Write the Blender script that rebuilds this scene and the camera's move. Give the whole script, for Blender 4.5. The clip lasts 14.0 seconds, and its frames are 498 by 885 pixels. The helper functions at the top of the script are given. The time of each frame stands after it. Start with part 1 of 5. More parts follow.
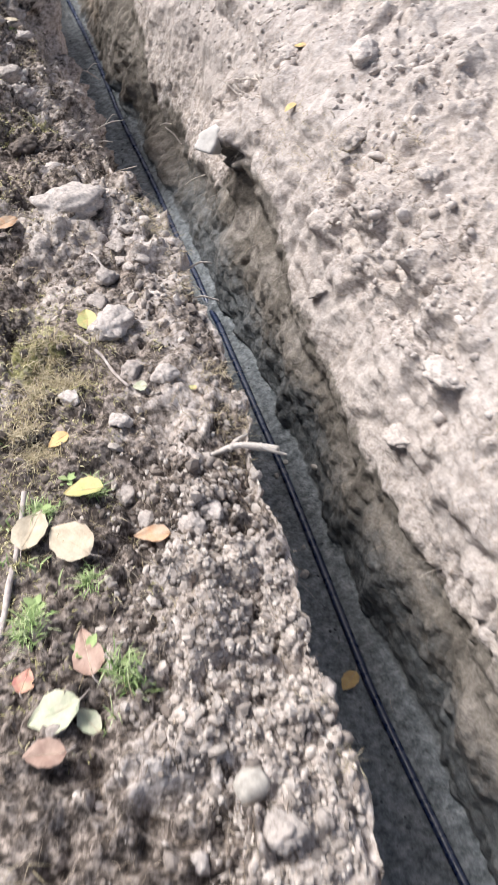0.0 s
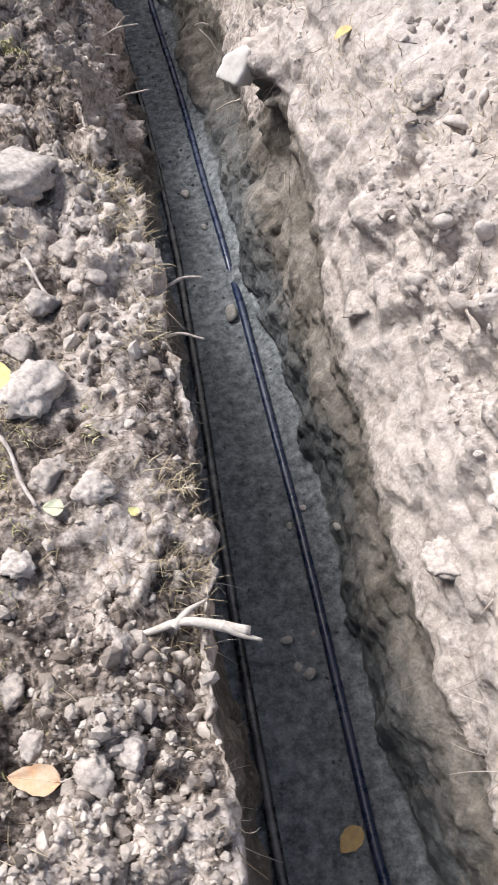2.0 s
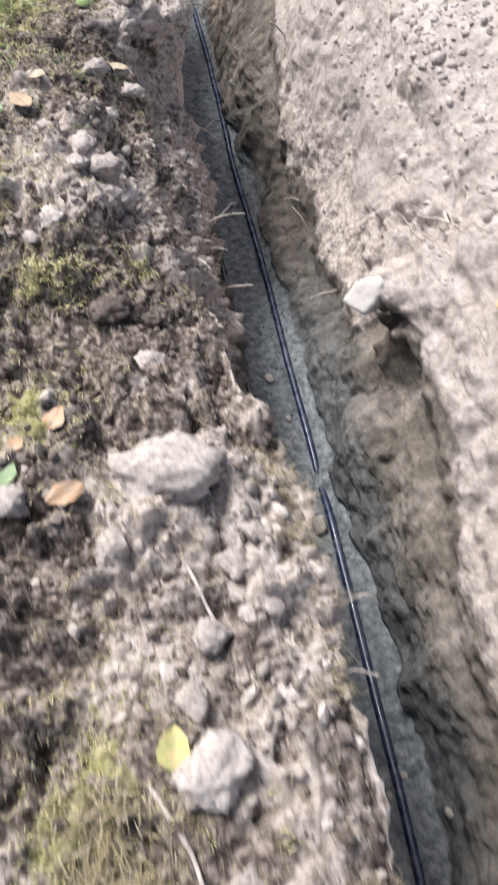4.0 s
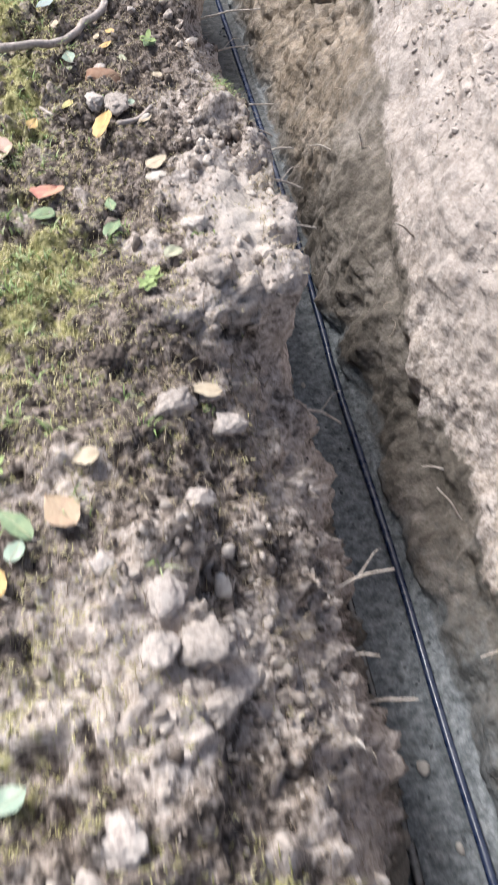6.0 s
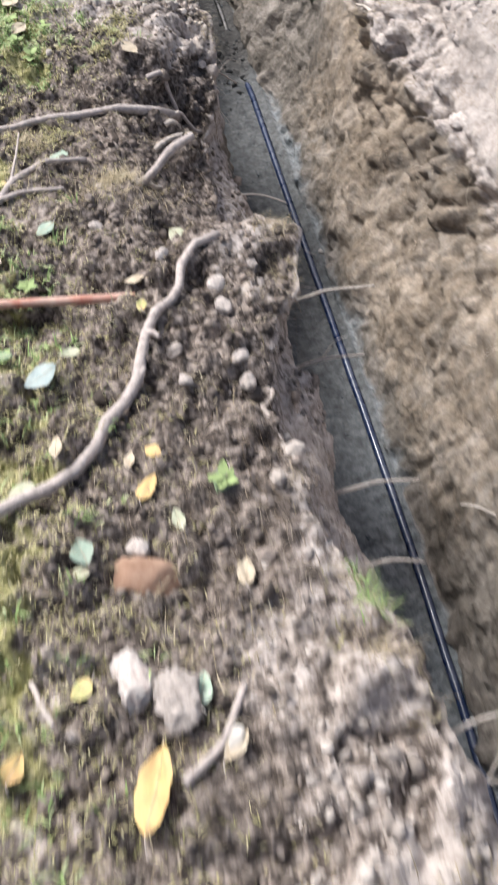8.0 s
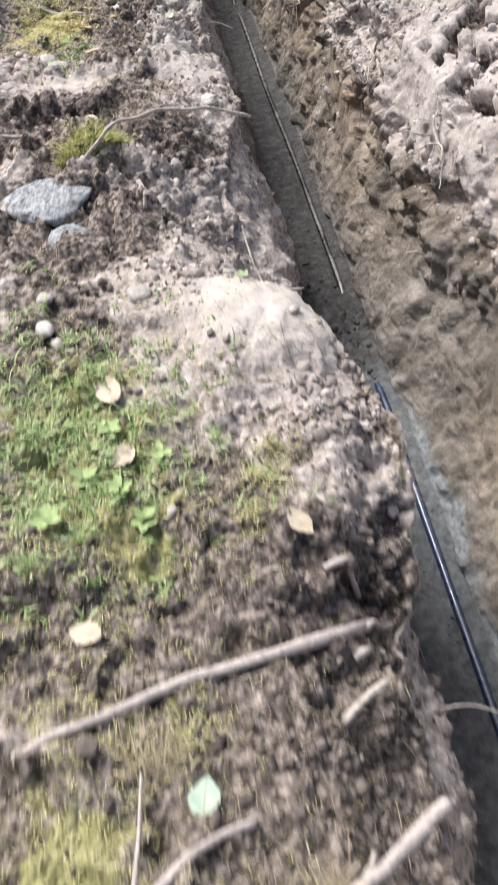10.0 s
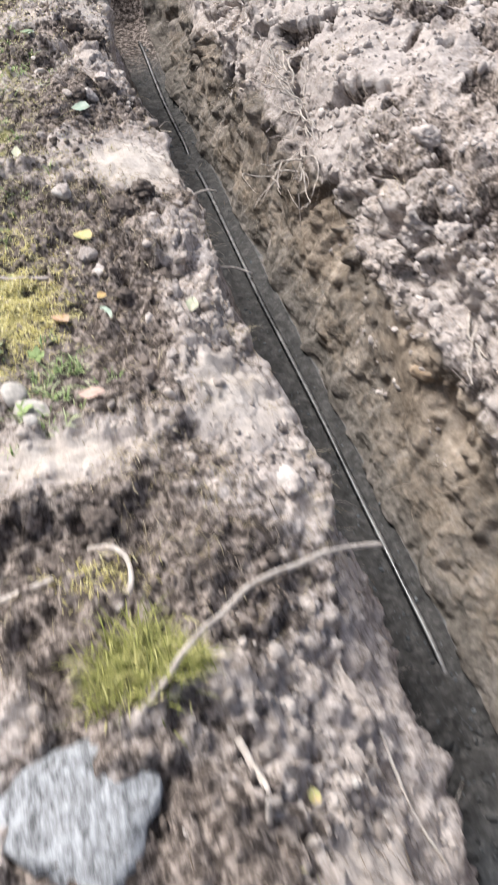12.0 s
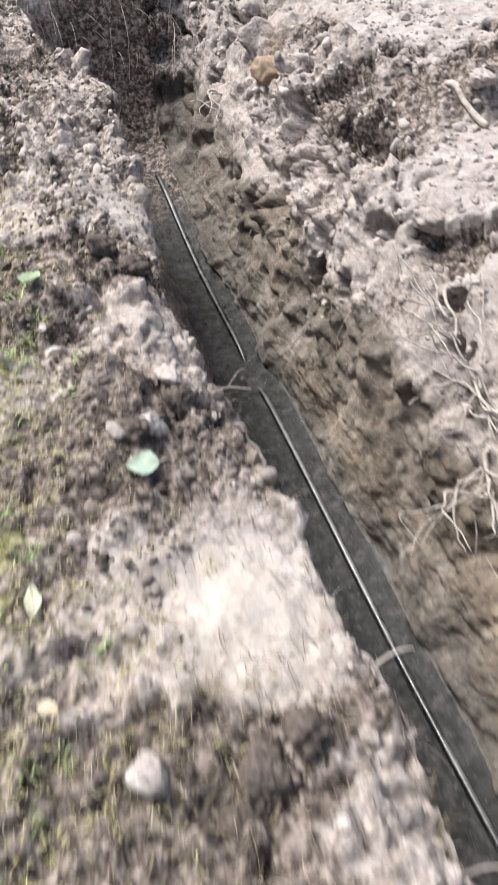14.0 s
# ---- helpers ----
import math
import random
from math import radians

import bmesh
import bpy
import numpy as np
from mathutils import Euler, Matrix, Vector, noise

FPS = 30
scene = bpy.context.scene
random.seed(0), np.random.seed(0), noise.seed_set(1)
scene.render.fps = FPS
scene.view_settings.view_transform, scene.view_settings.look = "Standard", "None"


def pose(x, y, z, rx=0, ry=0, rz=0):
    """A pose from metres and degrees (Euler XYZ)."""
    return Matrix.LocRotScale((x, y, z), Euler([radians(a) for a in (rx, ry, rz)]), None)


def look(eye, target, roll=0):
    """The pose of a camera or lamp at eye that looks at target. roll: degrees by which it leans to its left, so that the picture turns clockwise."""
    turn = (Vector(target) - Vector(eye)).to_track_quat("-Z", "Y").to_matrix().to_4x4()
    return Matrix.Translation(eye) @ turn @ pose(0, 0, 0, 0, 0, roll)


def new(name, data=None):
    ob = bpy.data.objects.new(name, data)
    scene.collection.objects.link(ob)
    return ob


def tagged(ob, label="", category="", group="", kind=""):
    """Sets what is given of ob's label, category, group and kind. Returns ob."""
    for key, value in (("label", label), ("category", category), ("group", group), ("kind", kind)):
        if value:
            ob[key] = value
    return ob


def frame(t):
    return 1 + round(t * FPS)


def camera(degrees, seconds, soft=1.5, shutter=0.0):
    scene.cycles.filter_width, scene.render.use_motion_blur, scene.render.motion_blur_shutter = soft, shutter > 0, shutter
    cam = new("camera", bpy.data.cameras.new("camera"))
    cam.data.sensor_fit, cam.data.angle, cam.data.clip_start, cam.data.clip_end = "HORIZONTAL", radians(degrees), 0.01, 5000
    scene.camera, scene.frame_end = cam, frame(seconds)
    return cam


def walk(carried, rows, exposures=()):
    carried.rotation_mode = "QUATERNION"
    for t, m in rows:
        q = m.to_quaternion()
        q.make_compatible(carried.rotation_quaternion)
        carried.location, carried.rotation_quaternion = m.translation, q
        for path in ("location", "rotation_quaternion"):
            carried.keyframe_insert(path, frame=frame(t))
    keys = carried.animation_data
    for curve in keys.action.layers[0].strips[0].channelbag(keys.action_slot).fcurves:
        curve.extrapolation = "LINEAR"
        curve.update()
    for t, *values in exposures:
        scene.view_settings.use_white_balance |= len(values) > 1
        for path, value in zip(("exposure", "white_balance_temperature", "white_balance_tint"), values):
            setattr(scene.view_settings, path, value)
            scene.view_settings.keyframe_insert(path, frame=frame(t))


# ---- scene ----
cam = camera(33.8, 14.0, soft=1.45, shutter=0.45)
PATH = [
    (0, (0.862, -0.054, 1.612), (1.243, 1.202, 0.103), -2.9),
    (0.5, (0.961, 0.302, 1.538), (1.268, 1.521, -0.018), -2.7),
    (1, (1.031, 0.648, 1.487), (1.289, 1.816, -0.116), -3.3),
    (1.5, (1.16, 0.785, 1.408), (1.368, 1.914, -0.23), -4.6),
    (2, (1.296, 0.766, 1.322), (1.467, 1.856, -0.347), -5.2),
    (2.2, (1.31, 0.778, 1.317), (1.476, 1.863, -0.354), -5.0),
    (4.3, (0.939, 1.678, 1.52), (1.217, 2.881, -0.053), 3.7),
    (4.5, (0.935, 1.861, 1.5), (1.207, 3.071, -0.07), 3.6),
    (5, (0.926, 2.275, 1.512), (1.164, 3.508, -0.044), 1.7),
    (5.5, (0.943, 2.698, 1.439), (1.142, 3.937, -0.118), -0.5),
    (6, (0.985, 3.088, 1.419), (1.167, 4.308, -0.156), -1.9),
    (6.5, (0.916, 3.529, 1.388), (1.119, 4.749, -0.184), -2.0),
    (7, (0.968, 4.042, 1.336), (1.154, 5.254, -0.244), -3.5),
    (7.5, (1.042, 4.565, 1.338), (1.202, 5.787, -0.237), -4.9),
    (8, (1.07, 5.079, 1.334), (1.197, 6.307, -0.24), -5.4),
    (8.5, (1.094, 5.544, 1.356), (1.178, 6.792, -0.204), -5.6),
    (9, (1.007, 5.982, 1.355), (1.07, 7.298, -0.15), -5.1),
    (9.2, (0.982, 6.129, 1.367), (1.039, 7.467, -0.118), -4.9),
    (11.3, (0.638, 8.073, 1.446), (1.057, 9.38, -0.009), 5.3),
    (11.5, (0.621, 8.251, 1.443), (1.054, 9.552, -0.014), 5.2),
    (12, (0.561, 8.708, 1.48), (1.016, 10.027, 0.047), 4.7),
    (12.5, (0.549, 9.212, 1.449), (1.027, 10.528, 0.021), 4.7),
    (13, (0.488, 9.697, 1.445), (1.029, 11.005, 0.033), 6.2),
    (13.5, (0.511, 10.23, 1.383), (1.066, 11.524, -0.037), 6.7),
    (14, (0.597, 10.77, 1.35), (1.153, 12.063, -0.071), 6.6),
]
walk(cam, [(t, look(eye, target, roll)) for t, eye, target, roll in PATH])
# ---- light ----
world = bpy.data.worlds.new("overcast_sky")
scene.world = world
world.use_nodes = True
wn = world.node_tree.nodes
sky = wn.new("ShaderNodeTexSky")
sky.sky_type = "NISHITA"
sky.sun_disc = False
sky.sun_elevation = radians(56)
sky.sun_rotation = radians(-46)
sky.air_density = 1.0
sky.dust_density = 6.0
sky.ozone_density = 1.0
world.node_tree.links.new(sky.outputs[0], wn["Background"].inputs[0])
wn["Background"].inputs[1].default_value = 0.113
sun_data = bpy.data.lights.new("sun", "SUN")
sun_data.energy = 3.7
sun_data.angle = radians(22)
sun_data.color = (0.975, 0.98, 1.0)
sun = new("sun", sun_data)
sun.matrix_world = look((0, 0, 0), (0.46, -0.45, -0.95)) @ Matrix.Translation((0, 0, 20))
scene.view_settings.exposure = 0.3


# ---- materials ----
class Nodes:
    """Short hand for a node material."""

    def __init__(self, name, rough=0.9):
        self.mat = bpy.data.materials.new(name)
        self.mat.use_nodes = True
        self.tree = self.mat.node_tree
        self.shader = self.tree.nodes["Principled BSDF"]
        self.shader.inputs["Roughness"].default_value = rough
        self.shader.inputs["Specular IOR Level"].default_value = 0.25
        self.at = self.tree.nodes.new("ShaderNodeTexCoord").outputs["Object"]

    def link(self, a, b):
        self.tree.links.new(a, b)

    def noise(self, scale, detail=6.0, rough=0.6, at=None):
        n = self.tree.nodes.new("ShaderNodeTexNoise")
        n.inputs["Scale"].default_value = scale
        n.inputs["Detail"].default_value = detail
        n.inputs["Roughness"].default_value = rough
        self.link(at or self.at, n.inputs["Vector"])
        return n.outputs["Fac"]

    def cells(self, scale, feature="F1"):
        n = self.tree.nodes.new("ShaderNodeTexVoronoi")
        n.feature = feature
        n.inputs["Scale"].default_value = scale
        self.link(self.at, n.inputs["Vector"])
        return n.outputs["Distance"]

    def stretch(self, x, y, z):
        n = self.tree.nodes.new("ShaderNodeMapping")
        n.inputs["Scale"].default_value = (x, y, z)
        self.link(self.at, n.inputs["Vector"])
        return n.outputs["Vector"]

    def attr(self, name):
        n = self.tree.nodes.new("ShaderNodeAttribute")
        n.attribute_name = name
        return n.outputs["Fac"]

    def math(self, op, a, b):
        n = self.tree.nodes.new("ShaderNodeMath")
        n.operation = op
        for socket, value in zip(n.inputs, (a, b)):
            if isinstance(value, (int, float)):
                socket.default_value = value
            else:
                self.link(value, socket)
        return n.outputs[0]

    def ramp(self, value, stops):
        n = self.tree.nodes.new("ShaderNodeValToRGB")
        e = n.color_ramp.elements
        while len(e) < len(stops):
            e.new(0.5)
        for element, (pos, colour) in zip(e, stops):
            element.position = pos
            element.color = (*colour, 1) if len(colour) == 3 else (colour[0], colour[0], colour[0], 1)
        self.link(value, n.inputs[0])
        return n.outputs[0]

    def mix(self, fac, a, b, blend="MIX"):
        n = self.tree.nodes.new("ShaderNodeMix")
        n.data_type, n.blend_type = "RGBA", blend
        for socket, value in ((n.inputs[0], fac), (n.inputs[6], a), (n.inputs[7], b)):
            if isinstance(value, (int, float)):
                socket.default_value = value
            elif isinstance(value, tuple):
                socket.default_value = (*value, 1)
            else:
                self.link(value, socket)
        return n.outputs[2]

    def random(self, island=False):
        n = self.tree.nodes.new("ShaderNodeNewGeometry" if island else "ShaderNodeObjectInfo")
        return n.outputs["Random Per Island" if island else "Random"]

    def done(self, colour, bump=None, strength=0.5, distance=0.01, rough=None):
        self.link(colour, self.shader.inputs["Base Color"])
        if bump is not None:
            n = self.tree.nodes.new("ShaderNodeBump")
            n.inputs["Strength"].default_value = strength
            n.inputs["Distance"].default_value = distance
            self.link(bump, n.inputs["Height"])
            self.link(n.outputs[0], self.shader.inputs["Normal"])
        if rough is not None:
            self.link(rough, self.shader.inputs["Roughness"])
        return self.mat


def soil_material():
    """Layered soil: dry loam, dark humus, moss film, clay of the cut walls and grey silt of the bed. Humus and clay
    also paint shade into hollows.
    """
    n = Nodes("soil", 0.95)
    grain = n.noise(160, 4, 0.7)
    crumb = n.noise(45, 6, 0.65)
    broad = n.noise(7, 5, 0.6)
    # Dark ramp ends fall in the bump's creases: brown soil plus painted shade.
    pale = n.ramp(crumb, [(0.34, (0.11, 0.092, 0.083)), (0.48, (0.39, 0.344, 0.318)), (0.66, (0.66, 0.605, 0.575))])
    pale = n.mix(n.ramp(broad, [(0.35, (0.0,)), (0.7, (0.5,))]), pale, (0.50, 0.42, 0.35))
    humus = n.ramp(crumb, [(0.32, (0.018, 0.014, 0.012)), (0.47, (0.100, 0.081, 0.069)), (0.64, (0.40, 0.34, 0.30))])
    moss = n.ramp(crumb, [(0.3, (0.095, 0.085, 0.035)), (0.5, (0.30, 0.29, 0.125)), (0.72, (0.56, 0.52, 0.31))])
    streak = n.noise(4.5, 6, 0.58, n.stretch(1, 1.1, 0.8))
    streak = n.math("ADD", n.math("MULTIPLY", streak, 0.55), n.math("MULTIPLY", n.noise(26, 8, 0.72), 0.45))
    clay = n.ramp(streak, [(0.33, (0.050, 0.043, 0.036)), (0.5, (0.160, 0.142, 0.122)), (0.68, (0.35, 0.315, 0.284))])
    ochre = n.ramp(streak, [(0.34, (0.095, 0.074, 0.054)), (0.50, (0.255, 0.208, 0.160)), (0.67, (0.47, 0.40, 0.33))])
    silt = n.ramp(n.noise(30, 6, 0.7), [(0.34, (0.080, 0.090, 0.097)), (0.52, (0.205, 0.225, 0.237)), (0.72, (0.38, 0.40, 0.415))])
    silt = n.mix(n.attr("dark_silt"), silt, n.ramp(n.noise(24, 7, 0.7), [(0.32, (0.022, 0.021, 0.020)), (0.52, (0.062, 0.060, 0.057)), (0.74, (0.15, 0.143, 0.135))]))
    edge = n.math("MULTIPLY", n.math("SUBTRACT", n.noise(22, 5, 0.7), 0.5), 1.1)

    def cover(name, low=0.42, high=0.58):
        return n.ramp(n.math("ADD", n.attr(name), edge if name != "pale" else n.math("ADD", edge, n.math("SUBTRACT", n.math("MULTIPLY", broad, 0.5), 0.25))), [(low, (0.0,)), (high, (1.0,))])

    dusty = n.attr("dusty")
    dust = n.ramp(n.math("ADD", n.math("MULTIPLY", n.noise(9, 5, 0.6), 0.4), n.math("MULTIPLY", n.noise(34, 8, 0.72), 0.6)), [(0.36, (0.24, 0.208, 0.188)), (0.5, (0.41, 0.366, 0.340)), (0.64, (0.56, 0.512, 0.484))])
    pale = n.mix(dusty, pale, dust)
    sand = n.ramp(n.math("ADD", n.math("MULTIPLY", n.noise(6, 5, 0.6), 0.5), n.math("MULTIPLY", n.noise(60, 7, 0.7), 0.5)), [(0.36, (0.42, 0.365, 0.32)), (0.5, (0.54, 0.485, 0.435)), (0.64, (0.64, 0.585, 0.54))])
    pale = n.mix(cover("sand", 0.35, 0.75), pale, sand)
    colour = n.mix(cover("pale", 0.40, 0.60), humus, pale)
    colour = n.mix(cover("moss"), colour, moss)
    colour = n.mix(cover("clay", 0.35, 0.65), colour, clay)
    colour = n.mix(cover("ochre", 0.35, 0.75), colour, ochre)
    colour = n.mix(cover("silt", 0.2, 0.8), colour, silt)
    colour = n.mix(0.35, colour, n.ramp(grain, [(0.3, (0.25,)), (0.7, (0.75,))]), "OVERLAY")
    height = n.math("ADD", n.math("MULTIPLY", grain, 0.35), n.math("ADD", crumb, n.math("MULTIPLY", n.cells(70), 0.5)))
    calm = n.math("SUBTRACT", 1.0, n.math("MULTIPLY", n.math("MAXIMUM", n.math("MULTIPLY", n.attr("clay"), 0.3), dusty), 0.5))
    height = n.math("MULTIPLY", height, calm)
    rough = n.ramp(cover("silt"), [(0.0, (0.97,)), (1.0, (0.6,))])
    return n.done(colour, height, 0.6, 0.012, rough)


def clod_material():
    n = Nodes("dry_clod", 0.95)
    tone = n.mix(n.random(), (0.38, 0.335, 0.305), (0.56, 0.505, 0.47))
    speck = n.noise(70, 6, 0.7)
    colour = n.mix(0.75, tone, n.ramp(speck, [(0.3, (0.16,)), (0.5, (0.5,)), (0.75, (0.82,))]), "OVERLAY")
    return n.done(colour, speck, 0.6, 0.01)


def crumb_material(name, dark, light):
    n = Nodes(name, 0.95)
    colour = n.mix(n.random(island=True), dark, light)
    speck = n.noise(120, 4, 0.7)
    colour = n.mix(0.5, colour, n.ramp(speck, [(0.3, (0.25,)), (0.7, (0.75,))]), "OVERLAY")
    return n.done(colour, speck, 0.5, 0.006)


def stone_material():
    n = Nodes("pale_stone", 0.7)
    tone = n.mix(n.random(), (0.40, 0.37, 0.33), (0.62, 0.585, 0.545))
    spot = n.noise(55, 6, 0.6)
    return n.done(n.mix(0.4, tone, n.ramp(spot, [(0.35, (0.2,)), (0.65, (0.75,))]), "OVERLAY"), spot, 0.25, 0.005)


def rock_material():
    n = Nodes("grey_rock", 0.75)
    spot = n.noise(38, 8, 0.75, n.stretch(1.5, 0.7, 1))
    colour = n.ramp(spot, [(0.36, (0.08, 0.083, 0.085)), (0.48, (0.26, 0.27, 0.28)), (0.64, (0.50, 0.52, 0.54))])
    return n.done(colour, spot, 0.5, 0.01)


def leaf_material(name, one, two):
    n = Nodes(name + "_leaf", 0.55)
    n.shader.inputs["Subsurface Weight"].default_value = 0.0
    patch = n.noise(35, 4, 0.6)
    colour = n.mix(0.28, n.mix(n.ramp(patch, [(0.4, (0.0,)), (0.62, (1.0,))]), one, two), (0.5, 0.46, 0.4))
    colour = n.mix(0.25, colour, n.ramp(n.noise(160, 3, 0.6), [(0.3, (0.3,)), (0.7, (0.7,))]), "OVERLAY")
    return n.done(colour, n.noise(90, 3), 0.25, 0.003)


def bark_material(name, low, high, scale=60):
    n = Nodes(name, 0.85)
    line = n.noise(scale, 6, 0.7)
    return n.done(n.ramp(line, [(0.3, low), (0.7, high)]), line, 0.5, 0.004)


def blade_material(name, one, two, three):
    n = Nodes(name, 0.7)
    return n.done(n.ramp(n.random(island=True), [(0.0, one), (0.5, two), (1.0, three)]))


def conduit_material(name, colour, light, cover=0.75):
    n = Nodes(name, 0.3)
    n.shader.inputs["Specular IOR Level"].default_value = 0.75
    dust = n.noise(18, 6, 0.7)
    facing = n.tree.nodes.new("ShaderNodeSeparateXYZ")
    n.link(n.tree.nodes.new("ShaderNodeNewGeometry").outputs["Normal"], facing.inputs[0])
    # Paler top: sheen painted in, broken by noise, besides the scattered dust.
    top_sheen = n.math("MULTIPLY", n.ramp(facing.outputs["Z"], [(0.55, (0.0,)), (0.95, (1.0,))]), n.ramp(n.noise(3.5, 5, 0.7), [(0.35, (0.0,)), (0.6, (cover,))]))
    tone = n.mix(n.math("MAXIMUM", top_sheen, n.ramp(dust, [(0.55, (0.0,)), (0.85, (0.7,))])), colour, light)
    return n.done(tone, None, rough=n.ramp(dust, [(0.4, (0.2,)), (0.75, (0.6,))]))


SOIL = soil_material()
CLOD = clod_material()
CRUMB = crumb_material("loam_crumbs", (0.20, 0.17, 0.15), (0.60, 0.54, 0.49))
HEAP_CRUMB = crumb_material("heap_crumbs", (0.33, 0.292, 0.268), (0.60, 0.545, 0.51))
CRUMB_DARK = crumb_material("humus_crumbs", (0.09, 0.074, 0.063), (0.29, 0.245, 0.215))
STONE = stone_material()
OCHRE = bark_material("ochre_clay", (0.22, 0.16, 0.10), (0.50, 0.39, 0.29), 30)
ROCK = rock_material()
BARK = bark_material("grey_bark", (0.30, 0.255, 0.235), (0.66, 0.59, 0.55))
FIBRE = blade_material("root_fibres", (0.10, 0.075, 0.055), (0.27, 0.21, 0.155), (0.58, 0.50, 0.40))
RED_BARK = bark_material("reddish_bark", (0.46, 0.16, 0.11), (0.60, 0.48, 0.41), 12)
ROOT = bark_material("pale_root", (0.30, 0.255, 0.215), (0.70, 0.64, 0.58))
WHITE_ROOT = bark_material("peeled_root", (0.40, 0.35, 0.30), (0.70, 0.65, 0.60))
STRAW = blade_material("dry_grass", (0.20, 0.16, 0.09), (0.36, 0.30, 0.19), (0.55, 0.48, 0.35))
GREEN = blade_material("green_grass", (0.09, 0.10, 0.03), (0.29, 0.30, 0.08), (0.54, 0.50, 0.22))
MOSS = blade_material("moss_blades", (0.17, 0.165, 0.07), (0.41, 0.38, 0.18), (0.66, 0.60, 0.38))
FRESH = blade_material("fresh_green", (0.13, 0.21, 0.07), (0.30, 0.41, 0.16), (0.55, 0.60, 0.36))
YELLOW = blade_material("yellow_grass", (0.30, 0.26, 0.08), (0.60, 0.53, 0.20), (0.74, 0.68, 0.42))
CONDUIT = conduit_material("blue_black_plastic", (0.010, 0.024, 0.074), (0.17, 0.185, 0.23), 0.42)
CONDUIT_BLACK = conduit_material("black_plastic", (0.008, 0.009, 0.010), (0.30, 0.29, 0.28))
LEAF = {
    "yellow": leaf_material("yellow", (0.72, 0.50, 0.14), (0.62, 0.36, 0.10)),
    "lime": leaf_material("yellow_green", (0.42, 0.46, 0.12), (0.66, 0.48, 0.16)),
    "cream": leaf_material("cream", (0.60, 0.51, 0.37), (0.48, 0.38, 0.26)),
    "red": leaf_material("red", (0.58, 0.16, 0.13), (0.62, 0.34, 0.20)),
    "pale": leaf_material("pale_green", (0.46, 0.52, 0.34), (0.58, 0.58, 0.42)),
    "brown": leaf_material("brown", (0.30, 0.15, 0.11), (0.42, 0.26, 0.20)),
    "pink": leaf_material("pinkish", (0.58, 0.38, 0.32), (0.50, 0.32, 0.26)),
    "rust": leaf_material("orange_brown", (0.58, 0.30, 0.14), (0.50, 0.34, 0.22)),
    "green": leaf_material("green", (0.12, 0.26, 0.11), (0.20, 0.33, 0.14)),
    "teal": leaf_material("grey_green", (0.26, 0.42, 0.32), (0.36, 0.48, 0.38)),
    "blue": leaf_material("blue_grey", (0.24, 0.36, 0.38), (0.32, 0.42, 0.42)),
    "tan": leaf_material("tan", (0.52, 0.34, 0.22), (0.58, 0.42, 0.26)),
}
LEAF_WORDS = {
    "yellow": "yellow", "lime": "yellow-green", "cream": "bleached cream", "red": "red", "pale": "pale green", "brown": "dark brown",
    "pink": "pinkish brown", "rust": "orange-brown", "green": "green", "teal": "grey-green", "blue": "blue-grey", "tan": "tan",
}


# ---- noise on arrays ----
def hashed(ix, iy, iz, seed):
    h = (ix * 374761393 + iy * 668265263 + iz * 2147483647 + seed * 1274126177).astype(np.int64) & 0xFFFFFFFF
    h = ((h ^ (h >> 13)) * 1103515245) & 0xFFFFFFFF
    h = ((h ^ (h >> 16)) * 2246822519) & 0xFFFFFFFF
    return ((h ^ (h >> 15)) & 0xFFFFFF).astype(np.float32) / 16777215.0


def smooth(a):
    return a * a * (3 - 2 * a)


def value_noise(p, scale, seed=0):
    """Smooth noise from -1 to 1 at points p, with features of about scale metres."""
    q = p / scale
    i = np.floor(q).astype(np.int64)
    f = smooth((q - i).astype(np.float32))
    out = np.zeros(len(p), np.float32)
    for a in (0, 1):
        for b in (0, 1):
            for c in (0, 1):
                w = (f[:, 0] if a else 1 - f[:, 0]) * (f[:, 1] if b else 1 - f[:, 1]) * (f[:, 2] if c else 1 - f[:, 2])
                out += w * hashed(i[:, 0] + a, i[:, 1] + b, i[:, 2] + c, seed)
    return out * 2 - 1


def fractal(p, scale, octaves, seed=0, fall=0.5):
    out, amp, total = np.zeros(len(p), np.float32), 1.0, 0.0
    for k in range(octaves):
        out += amp * value_noise(p + 17.3 * k, scale / 2**k, seed + k)
        total += amp
        amp *= fall
    return out / total


def billow(p, scale, octaves, seed=0, fall=0.55):
    """Lumpy noise with sharp creases, about -0.5 to 0.5."""
    out, amp, total = np.zeros(len(p), np.float32), 1.0, 0.0
    for k in range(octaves):
        out += amp * np.abs(value_noise(p + 11.9 * k, scale / 2.1**k, seed + k))
        total += amp
        amp *= fall
    return out / total * 1.9 - 0.55


def lumps(p, scale, seed=0):
    """Distance to the nearest and the second nearest of scattered seeds, in units of scale."""
    q = p / scale
    i = np.floor(q).astype(np.int64)
    one, two = np.full(len(p), 9.0, np.float32), np.full(len(p), 9.0, np.float32)
    for a in (-1, 0, 1):
        for b in (-1, 0, 1):
            for c in (-1, 0, 1):
                x, y, z = i[:, 0] + a, i[:, 1] + b, i[:, 2] + c
                d = (x + hashed(x, y, z, seed) - q[:, 0]) ** 2 + (y + hashed(x, y, z, seed + 1) - q[:, 1]) ** 2
                d = (d + (z + hashed(x, y, z, seed + 2) - q[:, 2]) ** 2).astype(np.float32)
                two = np.minimum(two, np.maximum(one, d))
                one = np.minimum(one, d)
    return np.sqrt(one), np.sqrt(two)


def table(*pairs):
    ys, vs = zip(*pairs)
    return lambda y: np.interp(y, ys, vs)


